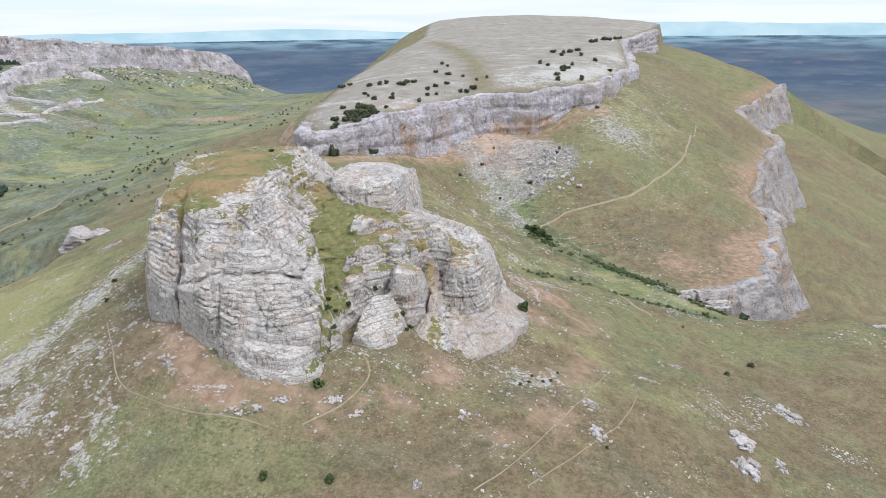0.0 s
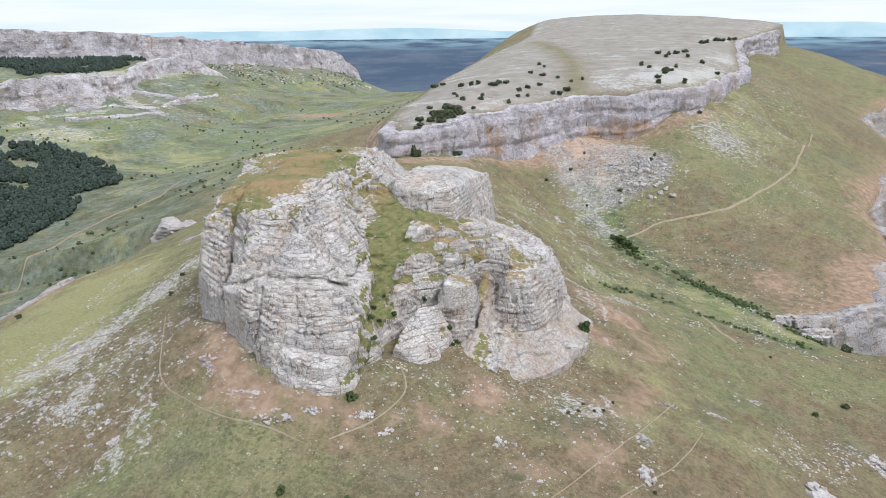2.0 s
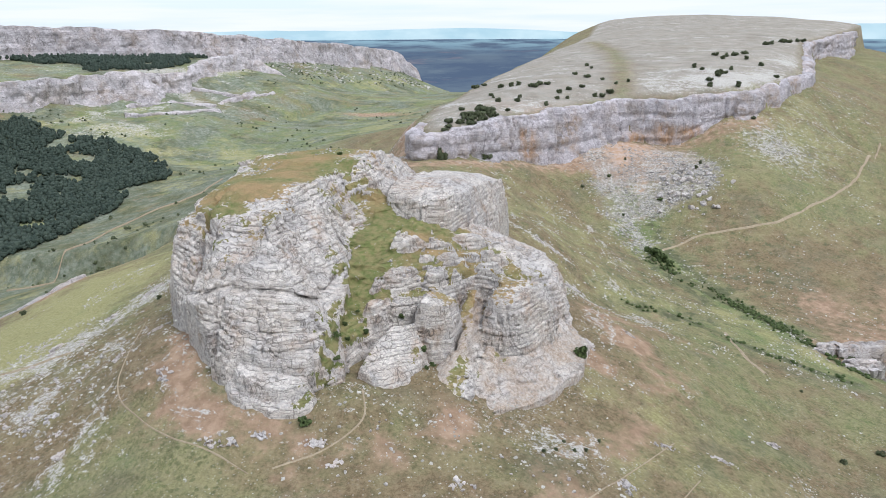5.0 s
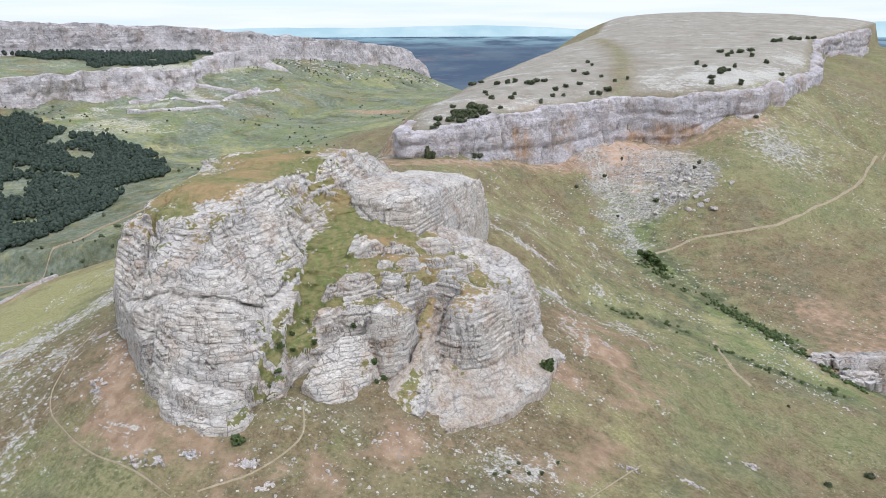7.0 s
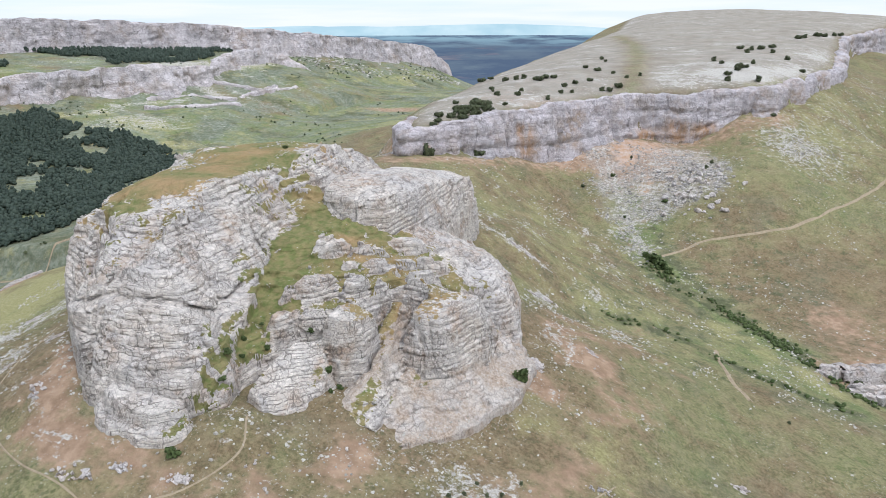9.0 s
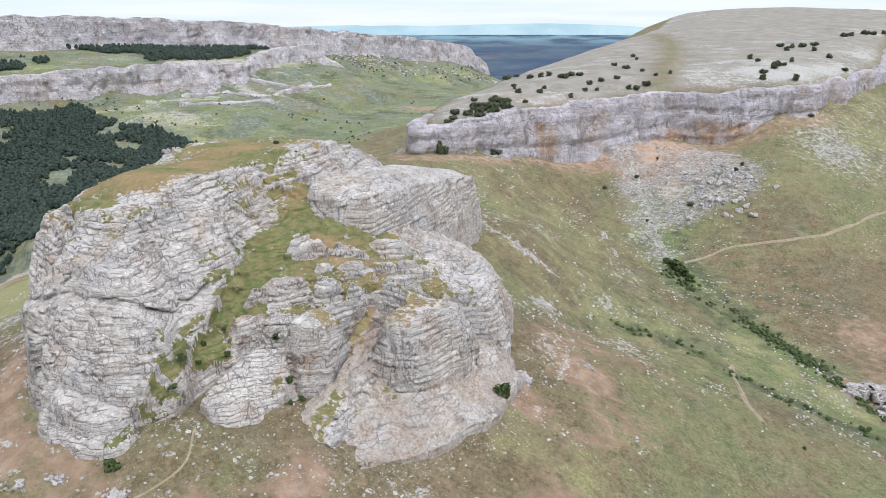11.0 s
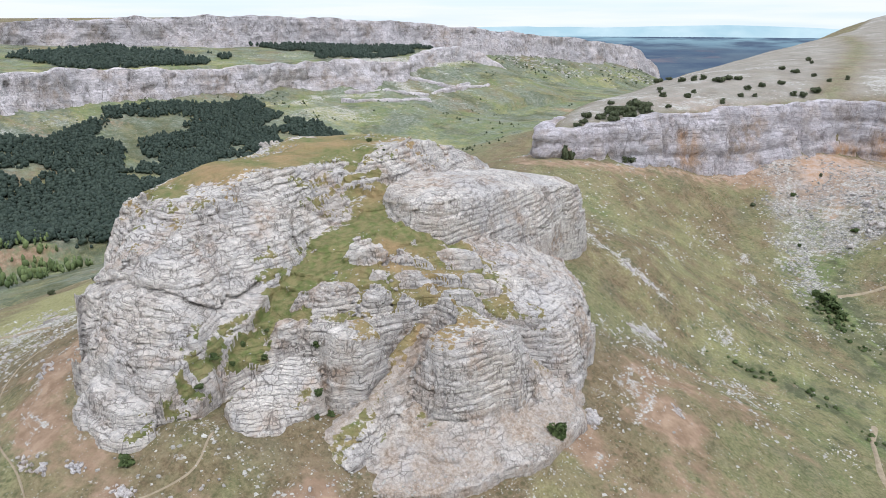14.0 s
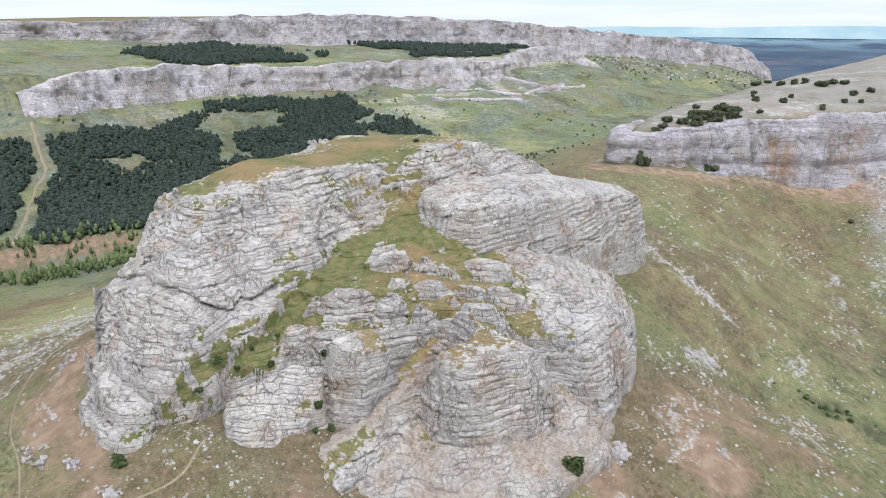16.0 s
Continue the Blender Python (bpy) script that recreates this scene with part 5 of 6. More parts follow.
# rock outcrops: east, north, half sizes, turn
for x, y, sx, sy, sz, turn, what in (
        (-155, 291, 11, 8, 9, 20, "knoll"), (-144, 284, 8, 4, 4, 20, "knoll"), (-118, 240, 5, 3, 1.6, 50, "slope"), (-188, 190, 13, 6, 5, 55, "knoll"), (-170, 212, 7, 3, 2.4, 60, "knoll"), (-163, 238, 4, 2, 1.5, 80, "slope"),
        (-92.5, 207, 1.3, 8, 1.0, 4, "slab"), (-95, 193, 1.2, 6, 1.0, 8, "slab"), (-96, 180, 2.0, 7, 1.2, 5, "slab"), (-99, 168, 1.8, 6, 1.1, 12, "slab"), (-94.5, 163, 1.0, 5, 0.9, 10, "slab"), (-103, 152, 2.2, 6, 1.1, 25, "slab"), (-98, 198, 0.9, 5, 0.9, 6, "slab"),
        (14, 228, 2.0, 5.0, 0.8, -55, "slab"), (11, 222, 1.4, 4.0, 0.8, -50, "slab"), (29, 194, 2.6, 1.4, 0.9, -30, "slab"), (4, 246.5, 1.4, 6, 0.7, -82, "slab"),
        (-70, 147, 3.2, 1.4, 0.9, 60, "slope"), (-73, 137, 2.2, 1.2, 0.8, 70, "slope"), (-77, 122, 2.0, 1.5, 0.9, 30, "slope"), (-67, 112, 1.8, 1.3, 0.7, 40, "slope"), (-72, 117, 2.6, 1.0, 0.6, 50, "slope"),
        (-90, 124, 1.6, 1.2, 0.9, 0, "slope"), (-55, 127, 3.4, 1.5, 1.0, -35, "slope"), (-36.5, 114.8, 4.4, 1.5, 0.9, 4, "slope"), (-30.5, 117.6, 2.6, 1.1, 0.7, 8, "slope"), (-21, 118.5, 2.8, 1.3, 0.8, 10, "slope"), (-17, 115, 2.0, 1.2, 0.5, 30, "slope"),
        (14, 103.5, 3.2, 0.7, 0.6, -50, "slope"), (-5, 98, 1.0, 1.3, 0.8, 0, "slope"), (10, 109, 0.8, 0.7, 0.6, 0, "slope"), (3, 117, 1.2, 1.6, 0.5, 0, "slope"),
        (36, 147, 3.6, 0.9, 0.7, 15, "slope"), (47, 151, 3.5, 1.0, 0.7, -15, "slope"), (62, 131, 3.2, 5.5, 1.2, -20, "slope"), (58, 119, 3.0, 5.0, 1.2, -20, "slope"), (67, 124, 1.6, 3.0, 0.8, -15, "slope"),
        (82, 152, 3.0, 6.0, 1.2, 20, "slope"), (29, 129, 1.6, 2.2, 0.6, 0, "slope"), (28, 117, 1.7, 3.0, 0.6, 0, "slope"), (60, 168, 2.6, 1.5, 0.7, 0, "slope"),
        (150, 226, 5, 2.5, 1.4, 10, "slope"), (160, 230, 6, 2.5, 1.4, 20, "slope"), (172, 233, 6, 3, 1.5, 10, "slope"), (184, 237, 5, 3, 1.5, 15, "slope"), (100, 246, 7, 5, 4, 0, "gorge"), (92, 252, 6, 4, 3, 40, "gorge"), (119, 262, 8, 6, 7, 0, "gorge"), (20, 176, 2.0, 3.0, 0.8, 10, "slope")):
    broken = what != "knoll"
    me = None if broken else rock_mesh("rock_outcrop", int(x * 7 + y) & 1023, 5, (sx, sy, sz), 0.55, BARE)
    ob = tagged(new("rock_outcrop", me), {"knoll": "pale rounded limestone knoll on the valley side",
                "slope": "low weathered limestone outcrop in dry grass", "slab": "long pale limestone slab flush with the slope", "gorge": "grey limestone outcrop beside the stream gorge"}[what], "rock outcrop")
    e = 0.5 * min(sx, sy)
    slope_x, slope_y = (float(land(x + e, y)) - float(land(x - e, y))) / (2 * e), (float(land(x, y + e)) - float(land(x, y - e))) / (2 * e)
    turned = Vector((-slope_x, -slope_y, 1)).rotation_difference(Vector((0, 0, 1))).inverted() if what in ("slab", "slope") else Euler((0, 0, 0)).to_quaternion()
    sink = {"slab": -0.3, "slope": -0.15, "knoll": -0.12, "gorge": 0.2}[what]
    ob.matrix_world = Matrix.Translation((x, y, stand(x, y) + sz * sink)) @ turned.to_matrix().to_4x4() @ pose(0, 0, 0, 0, 0, turn)
    for block in outcrop_blocks(int(x * 7 + y) & 1023, sx, sy, sz) if broken else ():
        part("rock_block", block, ob)

boulders = [rock_mesh("boulder", s, 2, (1, rng.uniform(0.6, 0.9), rng.uniform(0.45, 0.75)), 0, BARE) for s in range(6)]


def boulder(x, y, size, label, group):
    ob = tagged(new("boulder", boulders[rng.randint(6)]), label, "boulder", group)
    ob.matrix_world = pose(x, y, stand(x, y) + size * 0.2, rng.uniform(-20, 20), rng.uniform(-20, 20), rng.uniform(0, 360)) @ Matrix.Scale(size, 4)
    return ob


for _ in range(90):
    x, y = rng.normal(-84, 12), rng.normal(128, 13)
    boulder(x, y, rng.uniform(0.25, 0.75), "pale limestone boulder in short grass", "boulders on the west slope")
for _ in range(70):
    x, y = rng.normal(4, 20), rng.normal(123, 7)
    boulder(x, y, rng.uniform(0.18, 0.5), "pale limestone boulder in dry grass", "boulders below the crag")
for _ in range(40):
    x, y = rng.normal(-16, 3.5), rng.normal(158, 5)
    boulder(x, y, rng.uniform(0.25, 0.6), "white limestone boulder on the grassy terrace", "boulders on the crag")
for _ in range(70):
    x, y = rng.normal(56, 8), rng.normal(370, 10)
    boulder(x, y, rng.uniform(0.6, 2.0), "angular grey boulder fallen from the cliff", "boulders in the scree")


def scatter(name, X, Y, size, label, material, seed):
    """Many small stones, each its own little block, in one mesh."""
    r = np.random.RandomState(seed)
    base = np.array([(-1, -1, -0.6), (1, -1, -0.6), (1, 1, -0.6), (-1, 1, -0.6), (-0.6, -0.7, 0.6), (0.7, -0.6, 0.5), (0.6, 0.7, 0.6), (-0.7, 0.6, 0.5)])
    faces = np.array([(0, 1, 5, 4), (1, 2, 6, 5), (2, 3, 7, 6), (3, 0, 4, 7), (4, 5, 6, 7)])
    n = len(X)
    P = base[None] * (1 + 0.35 * r.uniform(-1, 1, (n, 8, 3))) * np.stack([size, size * r.uniform(0.5, 1, n), size * r.uniform(0.35, 0.8, n)], -1)[:, None, :] * 0.5
    t = r.uniform(0, 6.28, n)
    c, s = np.cos(t)[:, None], np.sin(t)[:, None]
    P = np.stack([P[:, :, 0] * c - P[:, :, 1] * s + X[:, None], P[:, :, 0] * s + P[:, :, 1] * c + Y[:, None], P[:, :, 2] + (stands(X, Y) + 0.12 * size)[:, None]], -1)
    fs = (faces[None] + 8 * np.arange(n)[:, None, None]).reshape(-1, 4)
    return tagged(new(name, mesh_from(name, P.reshape(-1, 3), fs, material, False)), label, "stones", kind="stuff")


def loose_stone(name, low, high):
    n = Nodes(name, 0.95, 0.1)
    c = n.mix(n.random(True), low, high)
    f = n.noise(0.3, 5)
    return n.done(n.mix(n.span(f, 0.35, 0.65), n.mix(0.5, c, (0.25, 0.24, 0.22)), c), f, 0.1, 0.5)


PIECES = loose_stone("loose_stone_pieces", (0.3, 0.285, 0.265), (0.6, 0.575, 0.54))
SCREE = loose_stone("scree_pieces", (0.14, 0.135, 0.135), (0.56, 0.53, 0.51))
X, Y = rng.uniform(-125, 95, 160000), rng.uniform(90, 262, 160000)
chance = 0.0015 + 0.5 * smooth(0.34, 0.62, fbm(X / 11, Y / 11, 0, 5, 330)) * np.clip(0.5 + fbm(X / 50, Y / 50, 0, 2, 332), 0, 1) + 0.25 * blob(X, Y, -90, 150, 20, 40) * smooth(0.1, 0.5, fbm(X / 6, Y / 6, 0, 4, 333)) + 0.05 * blob(X, Y, 55, 195, 30, 40) * smooth(0.2, 0.6, fbm(X / 8, Y / 8, 0, 4, 331)) + 0.3 * blob(X, Y, -24, 126, 6, 4) + 0.5 * np.exp(-(off_line([(-21, 130), (-8, 129.5), (4, 134), (15, 144.5), (22, 159)], X, Y) / 2.5) ** 2) + 0.25 * blob(X, Y, -84, 134, 16, 20) + 0.5 * blob(X, Y, 18, 134, 7, 5) + 0.3 * blob(X, Y, 29, 122, 2.5, 8) + 0.12 * blob(X, Y, -5, 122, 22, 9) \
    + 0.2 * blob(X, Y, 21, 195, 6, 22) + 0.3 * blob(X, Y, -17, 156, 4, 5) + 0.35 * blob(X, Y, -23.5, 155, 3.5, 20) + 0.55 * (inside(APRON, X, Y) > -1.5) * (Y < 178) + 0.45 * np.exp(-(off_line([(-66, 144), (-60, 139), (-52, 132), (-44, 127)], X, Y) / 2.0) ** 2) + 0.3 * np.exp(-(off_line(SLAB_LINE, X, Y) / 4) ** 2) + 0.2 * np.exp(-(off_line(SCREE_STREAK, X, Y) / 3) ** 2)
keep = rng.uniform(0, 1, 160000) < chance
X, Y = X[keep], Y[keep]
small = 1 - 0.45 * ((inside(APRON, X, Y) > -4) | (off_line([(-24, 130), (-24, 150), (-25, 180)], X, Y) < 5))
scatter("loose_stones", X, Y, small * (0.12 + 0.62 * rng.uniform(0, 1, len(X)) ** 4), "small pale stones scattered in the grass", PIECES, 11)
X, Y = np.concatenate([rng.uniform(0, 72, 26000), rng.normal(101, 9, 1100)]), np.concatenate([rng.uniform(310, 405, 26000), rng.normal(414, 7, 1100)])
keep = (inside(MESA, X, Y) < -4) & ((inside(FAN, X, Y) + 4 * fbm(X / 9, Y / 9, 0, 4, 77) + rng.normal(0, 2, len(X)) > 0) | (X > 84)) & (np.maximum(blob(X, Y, 24, 395, 5, 10), np.maximum(0.8 * blob(X, Y, 35, 371, 5, 8), 0.7 * blob(X, Y, 37, 402, 10, 8))) < rng.uniform(0, 1, len(X))) & (fbm(X / 6, Y / 6, 0, 4, 361) + 0.3 * rng.uniform(-1, 1, len(X)) > -0.12)
X, Y = X[keep], Y[keep]
scatter("scree", X, Y, 0.2 + (0.85 + 0.6 * blob(X, Y, 58, 368, 14, 14)) * rng.uniform(0, 1, len(X)) ** 4, "grey blocks of scree below the cliff", SCREE, 12)
X, Y = rng.uniform(-80, 150, 60000), rng.uniform(205, 470, 60000)
keep = (inside(MESA, X, Y) < -3) & (inside(KNOB, X, Y) < -4) & (inside(TOWER, X, Y) < -4) & (rng.uniform(0, 1, 60000) < 0.6 * smooth(0.0, 0.6, fbm(X / 14, Y / 14, 0, 5, 340)) * (1 - 0.6 * blob(X, Y, 115, 310, 45, 50)) + 0.015 + 0.07 * blob(X, Y, 15, 290, 40, 55))
X, Y = X[keep], Y[keep]
scatter("hillside_stones", X, Y, 0.2 + 0.7 * rng.uniform(0, 1, len(X)) ** 4, "pale stones scattered over the far slope", PIECES, 13)


along = resample([(-560, 1130), (-521, 1213), (-483, 1294), (-446, 1442), (-402, 1536)], 0.6)
X, Y = along[:, 0] + rng.normal(8, 24, len(along)), along[:, 1] + rng.normal(0, 14, len(along))
keep = fbm(X / 40, Y / 40, 0, 4, 341) > -0.1
X, Y = X[keep], Y[keep]
scatter("fallen_rocks", X, Y, 1.0 + 6.0 * rng.uniform(0, 1, len(X)) ** 4, "pale rocks strewn below the far escarpment", PIECES, 14)

# ---- shrubs and woods ----
def leaves(name, low, high):
    n = Nodes(name, 0.8, 0.25)
    c = n.mix(n.random(True), low, high)
    return n.done(n.mix(n.span(n.noise(0.5, 3), 0.3, 0.7), c, n.mix(0.35, c, (0.02, 0.03, 0.012))))


JUNIPER = leaves("juniper_leaves", (0.05, 0.062, 0.034), (0.12, 0.138, 0.075))
BROAD = leaves("broad_leaves", (0.045, 0.07, 0.022), (0.1, 0.135, 0.05))
POPLAR = leaves("poplar_leaves", (0.085, 0.125, 0.05), (0.17, 0.215, 0.09))
PINE = leaves("pine_needles", (0.026, 0.042, 0.036), (0.052, 0.072, 0.058))
BARK = plain_material("bark", (0.1, 0.075, 0.05), (0.2, 0.16, 0.12), 0.15)


def leaf_cloud(count, radius, seed, leaf=0.16, flat=0.75, clumps=9):
    """Leaf cards in lumps round a centre."""
    r = np.random.RandomState(seed)
    C = r.randn(clumps, 3)
    C = C / np.linalg.norm(C, axis=1)[:, None] * r.uniform(0.35, 0.72, (clumps, 1)) * radius * np.array([1, 1, flat])
    k = r.randint(clumps, size=count)
    D = r.randn(count, 3)
    D /= np.linalg.norm(D, axis=1)[:, None]
    P = C[k] + D * (radius * 0.42 * r.uniform(0.55, 1.05, count))[:, None]
    P[:, 2] += radius * flat * 0.8
    U = np.cross(D, r.randn(count, 3))
    U /= np.linalg.norm(U, axis=1)[:, None] + 1e-6
    W = np.cross(D, U) + 0.5 * D
    s = (leaf * radius * r.uniform(0.6, 1.3, count))[:, None]
    V = np.stack([P - U * s - W * s * 0.7, P + U * s - W * s * 0.7, P + U * s * 0.6 + W * s, P - U * s * 0.6 + W * s], 1).reshape(-1, 3)
    return V, np.arange(4 * count).reshape(-1, 4)


def stem_mesh(name, height, radius, seed):
    """A short trunk that forks into limbs."""
    r = np.random.RandomState(seed)
    V, Fc = [], []
    def limb(a, b, ra, rb):
        a, b = np.array(a), np.array(b)
        w = (b - a) / np.linalg.norm(b - a)
        u = np.cross(w, (0.3, 0.9, 0.1))
        u /= np.linalg.norm(u)
        v = np.cross(w, u)
        o = len(V)
        for at, rad in ((a, ra), (b, rb)):
            for q in range(6):
                t = q * math.pi / 3
                V.append(at + rad * (math.cos(t) * u + math.sin(t) * v))
        Fc.extend((o + q, o + (q + 1) % 6, o + 6 + (q + 1) % 6, o + 6 + q) for q in range(6))
    limb((0, 0, -0.2), (0.05, 0, height * 0.4), radius, radius * 0.7)
    for q in range(5):
        t = q * 1.26 + r.uniform(-0.3, 0.3)
        limb((0.05, 0, height * 0.36), (0.5 * height * math.cos(t), 0.5 * height * math.sin(t), height * r.uniform(0.75, 1.0)), radius * 0.55, radius * 0.15)
    return mesh_from(name, V, Fc, BARK)


def shrub_kind(name, material, seed, count, leaf):
    root = new(name)
    part("trunk", stem_mesh("trunk", 1.0, 0.09, seed), root)
    V, Fc = leaf_cloud(count, 1.0, seed, leaf)
    part("crown", mesh_from("crown", V, Fc, material, False), root)
    return root


def plant(kind, x, y, size, label, category, group="", flat=1.0):
    m = pose(x, y, stand(x, y) - 0.08 * size, 0, 0, rng.uniform(0, 360))
    ob = kind if not kind.get("used") else copy_thing(kind, m)
    ob.matrix_basis = m @ Matrix.Diagonal((size, size * rng.uniform(0.85, 1.15), size * flat, 1))
    if ob is kind:
        kind["used"] = 1
    return tagged(ob, label, category, group)


junipers = [shrub_kind("juniper_shrub", JUNIPER, s, 420, 0.13) for s in (1, 2, 3)]
bushes = [shrub_kind("green_bush", BROAD, s, 420, 0.14) for s in (4, 5)]
# juniper shrubs on the flat-topped hill, east and north
for x, y, s in ((-46, 342, 2.6), (-43, 346, 2.8), (-38, 352, 2.4), (-43, 364, 2.2), (-41, 357, 2.6), (-47, 351, 2.2), (-36, 362, 2.0), (-33, 359, 2.2), (-39, 368, 1.8), (-50, 333, 2.0), (-51, 329, 1.6), (-30, 371, 1.8),
                (-66, 470, 2.6), (-38, 438, 2.6), (-35, 440, 2.2), (-22, 436, 2.2), (-18, 437, 2.0), (2, 431, 1.8), (-37, 387, 2.0), (-28, 401, 1.8), (-41, 395, 1.6), (13, 417, 2.2), (-13, 391, 2.0), (-9, 404, 2.2), (-4, 407, 1.8),
                (-1, 527, 2.4), (3, 510, 2.0), (65, 492, 2.6), (68, 480, 2.0), (75, 462, 2.6), (70, 446, 2.4), (86, 534, 2.8), (106, 515, 2.6), (111, 490, 2.0), (-5, 470, 1.8), (20, 440, 1.6), (12, 452, 1.8), (90, 552, 2.6), (96, 560, 3.0), (84, 565, 2.6), (104, 572, 2.6), (-61, 473, 2.2), (-45, 440, 2.4), (-24, 428, 2.6), (-26, 430, 2.0), (-9, 416, 2.2), (-5, 424, 2.0), (10, 416, 2.2), (17, 423, 2.4), (35, 422, 1.8),
                (70, 453, 2.6), (77, 469, 2.8), (80, 471, 2.2), (85, 484, 2.4), (100, 538, 2.8), (132, 659, 3.4), (138, 668, 3.0), (150, 692, 3.6), (156, 700, 3.0), (177, 744, 3.6), (170, 735, 3.0), (3, 459, 2.0), (26, 446, 1.8), (-44, 404, 2.0), (-28, 392, 2.2), (84, 447, 2.6),
                *((-42 + rng.normal(0, 5.5), 350 + rng.normal(0, 9), rng.uniform(1.4, 2.8)) for _ in range(34))):
    plant(junipers[rng.randint(3)], x, y, s * rng.uniform(0.8, 1.05), "dark green juniper shrub on the limestone hilltop", "shrub", "shrubs on the flat-topped hill", 0.85)
for x, y, s in ((-50, 318, 2.2), (-50.5, 321, 2.0), (-48.6, 319.5, 1.6)):
    plant(junipers[rng.randint(3)], x, y, s, "tall dark juniper at the end of the cliff", "shrub", "", 1.8)
for x, y, s in ((92, 434, 1.6), (27, 392, 1.1), (63, 388, 1.5), (60, 380, 1.4), (8, 366, 1.2), (98, 250, 2.2), (108, 240, 2.4), (85, 180, 1.2), (75, 172, 1.0), (-88, 172, 1.0), (-92, 186, 1.0), (73, 203, 0.6),
                (29, 113, 0.5), (-158, 180, 1.5), (-150, 190, 1.3), (17, 132.5, 0.5), (20, 134, 0.5), (22, 135.5, 0.55), (15, 131, 0.5), (18, 136, 0.45), (24, 140, 0.5)):
    plant(junipers[rng.randint(3)], x, y, s, "small dark juniper shrub among stones", "shrub", "shrubs on the slopes", 0.85)
plant(bushes[0], 19.2, 164.5, 1.7, "dark olive bush at the corner of the crag", "bush", "", 1.1)
plant(bushes[1], -24.5, 121.2, 1.15, "grey-green bush at the foot of the crag", "bush", "", 1.0)
for x, y, s in ((41, 318, 3.2), (44, 314, 3.0), (47, 310, 2.4), (38.5, 321, 2.0), (-30, 99.5, 1.2), (-19, 99, 1.0),  (28, 352, 1.0), (44, 360, 1.4), (20, 378, 1.3),
                (-22.6, 132.5, 0.7), (-23.2, 139, 0.6), (-16, 149.5, 0.8), (-24, 147, 0.5), (-8.6, 141.5, 0.6), (-41, 199, 0.6), (-24.5, 137, 0.9), (-25.3, 143, 0.7), (-21, 143.5, 0.8), (-9.5, 143, 0.9), (-8, 144, 0.7), (-50, 205, 0.9)):
    plant(bushes[rng.randint(2)], x, y, s, "leafy green bush in a damp hollow", "bush", "green bushes", 0.8)


def wood(name, X, Y, tall, material, label, seed, slim=0.42):
    """Far woods: each tree a trunk and two lumpy crowns, in one mesh."""
    r = np.random.RandomState(seed)
    bm = bmesh.new()
    bmesh.ops.create_icosphere(bm, subdivisions=1, radius=1.0)
    base = np.array([v.co for v in bm.verts])
    tri = np.array([[v.index for v in f.verts] for f in bm.faces])
    bm.free()
    n, k = len(X), len(base)
    Z = land(X, Y)
    T = tall * (0.45 + 0.8 * r.uniform(0, 1, n) ** 1.5)
    parts, faces, o = [], [], 0
    for up, wide, high in ((0.42, 1.0, 0.34), (0.72, 0.66, 0.32)):
        P = base[None] * (1 + r.uniform(-0.35, 0.35, (n, k, 1)))
        P = P * np.stack([T * slim * wide, T * slim * wide, T * high], -1)[:, None, :]
        P = P + np.stack([X + r.uniform(-0.1, 0.1, n) * T, Y + r.uniform(-0.1, 0.1, n) * T, Z + T * up], -1)[:, None, :]
        parts.append(P.reshape(-1, 3))
        faces.append((tri[None] + o + k * np.arange(n)[:, None, None]).reshape(-1, 3))
        o += n * k
    return tagged(new(name, mesh_from(name, np.concatenate(parts), np.concatenate(faces), material, True)), label, "woods", kind="stuff")


VALLEY_WOOD = [(-296, 344), (-310, 379), (-321, 445), (-354, 504), (-336, 528), (-381, 597), (-430, 615), (-471, 605), (-518, 597), (-551, 606), (-571, 516), (-577, 455), (-560, 440), (-537, 380), (-536, 343), (-528, 290),
               (-546, 268), (-560, 225), (-440, 190), (-345, 222), (-334, 240), (-325, 290)]
GLADES = ([(-562, 449), (-553, 512), (-533, 535), (-512, 500), (-516, 440), (-529, 405)], [(-452, 476), (-432, 504), (-410, 478), (-392, 446), (-408, 432)], [(-470, 560), (-440, 575), (-420, 552), (-440, 540)],
          [(-520, 455), (-490, 440), (-462, 415), (-470, 400), (-515, 430)], [(-345, 425), (-330, 395), (-360, 385), (-372, 410)], [(-500, 330), (-470, 340), (-465, 320), (-490, 312)])
WOOD_TRACK = [(-560, 296), (-525, 285), (-492, 277), (-471, 261), (-415, 235), (-347, 205)]
X, Y = rng.uniform(-590, -290, 33000), rng.uniform(185, 625, 33000)
keep = (inside(VALLEY_WOOD, X, Y) + 8 * fbm(X / 22, Y / 22, 0, 3, 352) > 0) & (fbm(X / 34, Y / 34, 0, 4, 350) > -0.62) & (off_line(WOOD_TRACK, X, Y) + 4 * vnoise(X / 12, Y / 12, 0, 353) > 7)
for glade in GLADES:
    keep &= inside(glade, X, Y) + 6 * fbm(X / 18, Y / 18, 0, 3, 355) < rng.uniform(-1, 7, len(X))
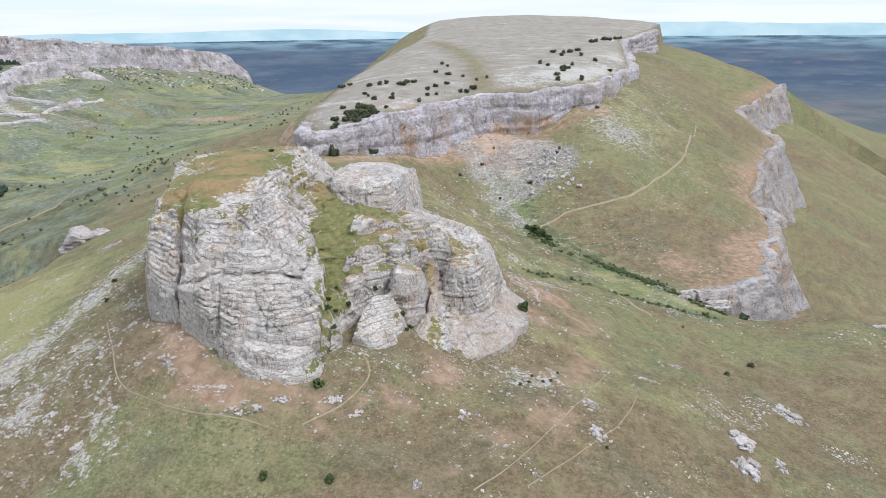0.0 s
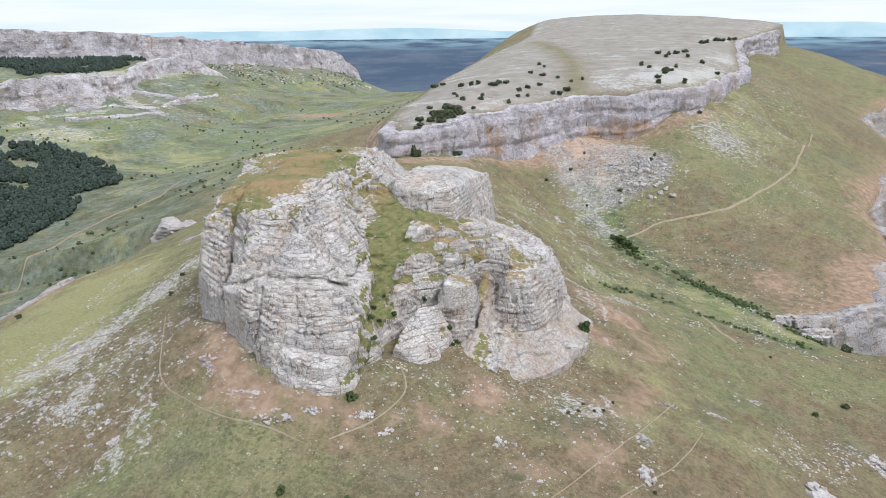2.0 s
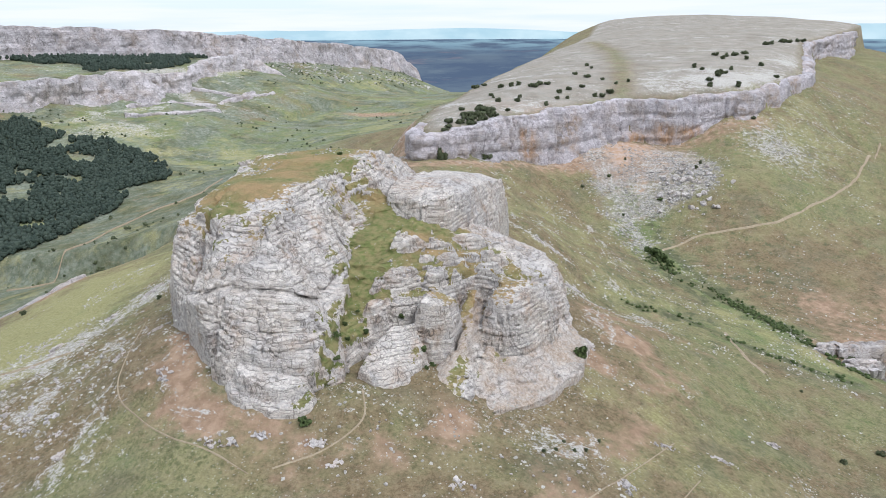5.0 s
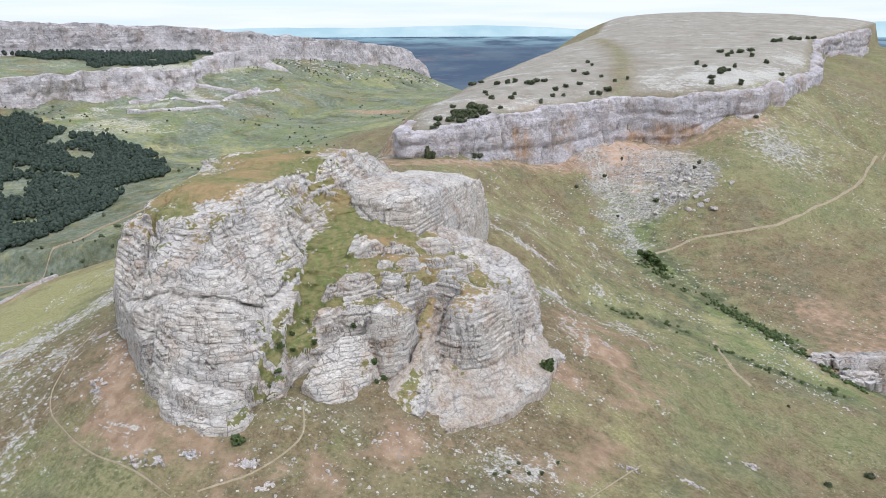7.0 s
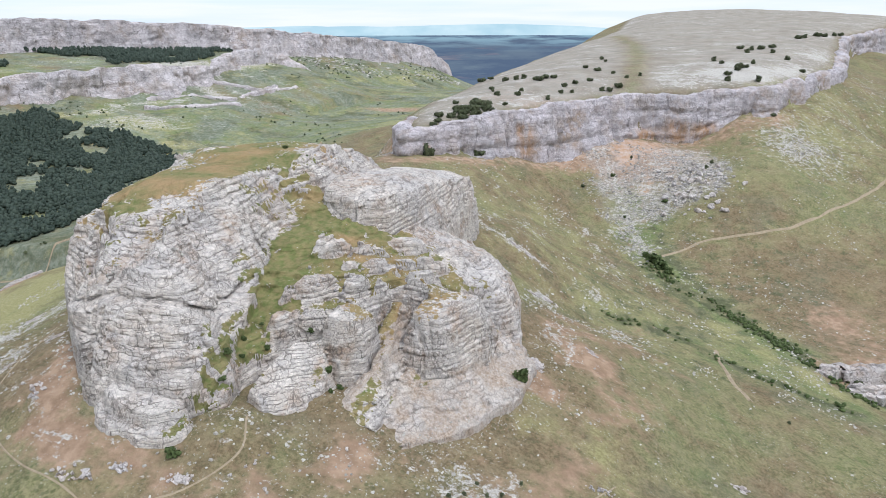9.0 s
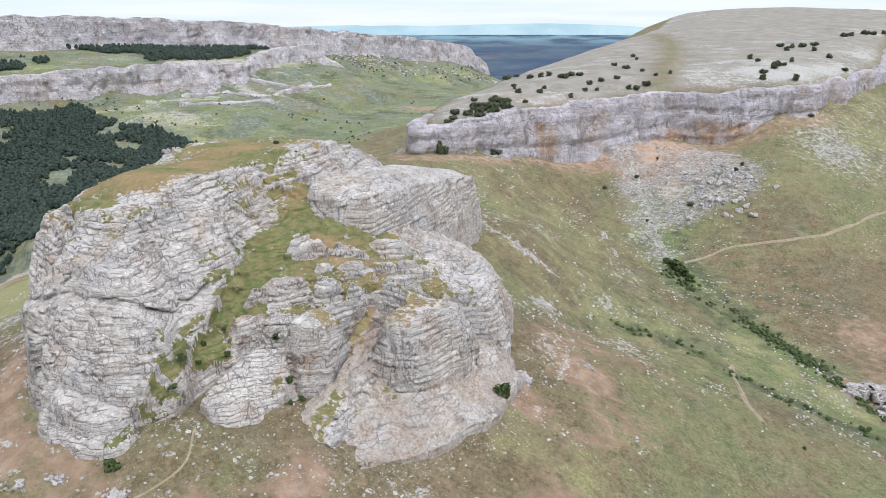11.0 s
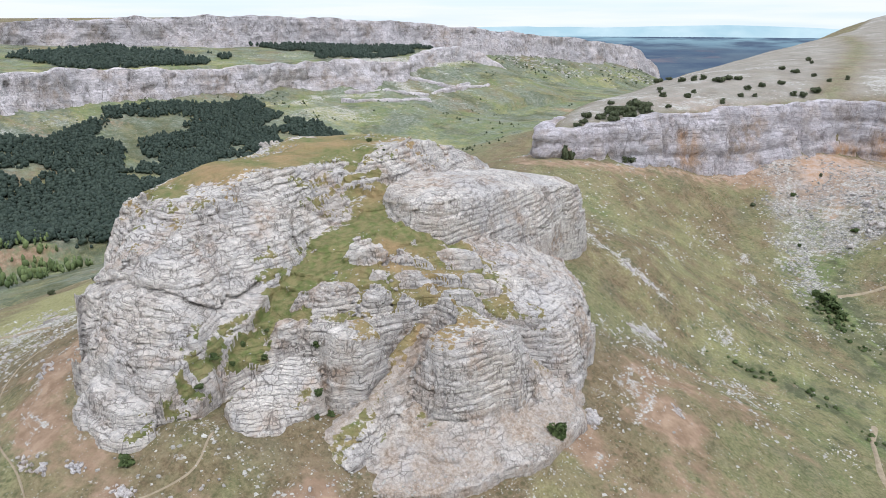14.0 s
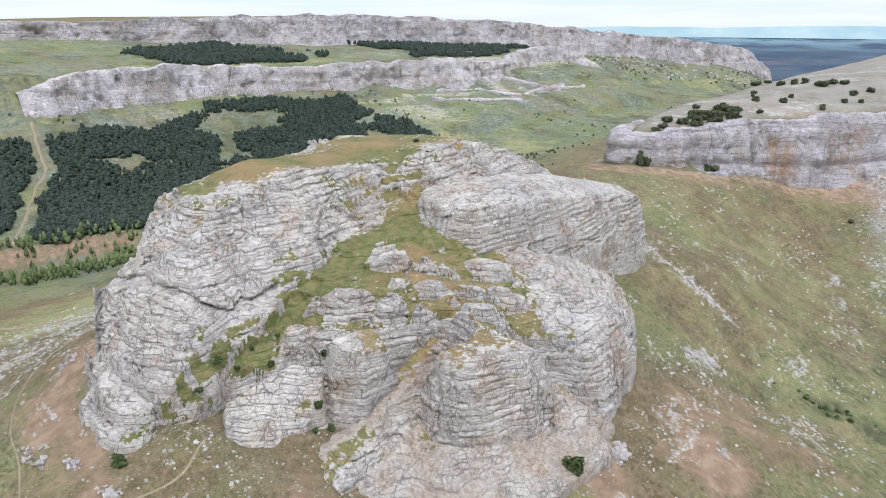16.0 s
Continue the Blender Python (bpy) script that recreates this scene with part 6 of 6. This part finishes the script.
wood("pine_wood", X[keep], Y[keep], 4.8, PINE, "dense dark pine wood on the valley floor", 21)
path("valley_track", WOOD_TRACK, 2.6, "dirt track through the pine wood", 0.8)
BENCH_WOOD = ([(-775, 480), (-760, 590), (-700, 645), (-655, 640), (-610, 600), (-650, 480)], [(-720, 770), (-705, 850), (-650, 990), (-590, 1010), (-545, 890), (-575, 760)])
X, Y = rng.uniform(-800, -520, 16000), rng.uniform(390, 1020, 16000)
deep = np.maximum(inside(BENCH_WOOD[0], X, Y), inside(BENCH_WOOD[1], X, Y)) + 40 * fbm(X / 45, Y / 45, 0, 4, 354)
keep = (deep > 0) & (inside(WEST_BENCH, X, Y) > 24) & (inside(SCARP_TOP, X, Y) < -14)
wood("bench_wood", X[keep], Y[keep], 5.5, PINE, "dark pine wood between two cliff bands", 22)
X, Y = rng.uniform(-350, -290, 260), rng.uniform(185, 270, 260)
wood("poplar_row", X, Y, 6.5, POPLAR, "light green poplars below the wood", 23, 0.22)
X, Y = rng.uniform(-600, -150, 2600), rng.uniform(250, 1000, 2600)
keep = (inside(VALLEY_WOOD, X, Y) < -8) & (fbm(X / 40, Y / 40, 0, 4, 356) + 0.25 * blob(X, Y, -290, 380, 50, 80) > 0.34)
wood("valley_bushes", X[keep], Y[keep], 2.0, JUNIPER, "small dark bushes dotted over the valley", 24, 0.6)
X, Y = rng.uniform(-720, -330, 2600), rng.uniform(900, 1750, 2600)
keep = (np.abs(inside(SCARP_TOP, X, Y) + 40) < 70) & (fbm(X / 60, Y / 60, 0, 3, 358) > -0.05)
wood("scarp_bushes", X[keep], Y[keep], 2.6, JUNIPER, "dark bushes on the far escarpment", 25, 0.6)
along = np.concatenate([resample(HEDGE, 0.14), resample(RILL, 0.8)])
X, Y = along[:, 0] + rng.normal(0, 1.9, len(along)), along[:, 1] + rng.normal(0, 1.9, len(along))
keep = fbm(X / 7, Y / 7, 0, 4, 360) > -0.4
wood("stream_thicket", X[keep], Y[keep], 0.85, BROAD, "low dark green thicket along the stream", 26, 0.75)
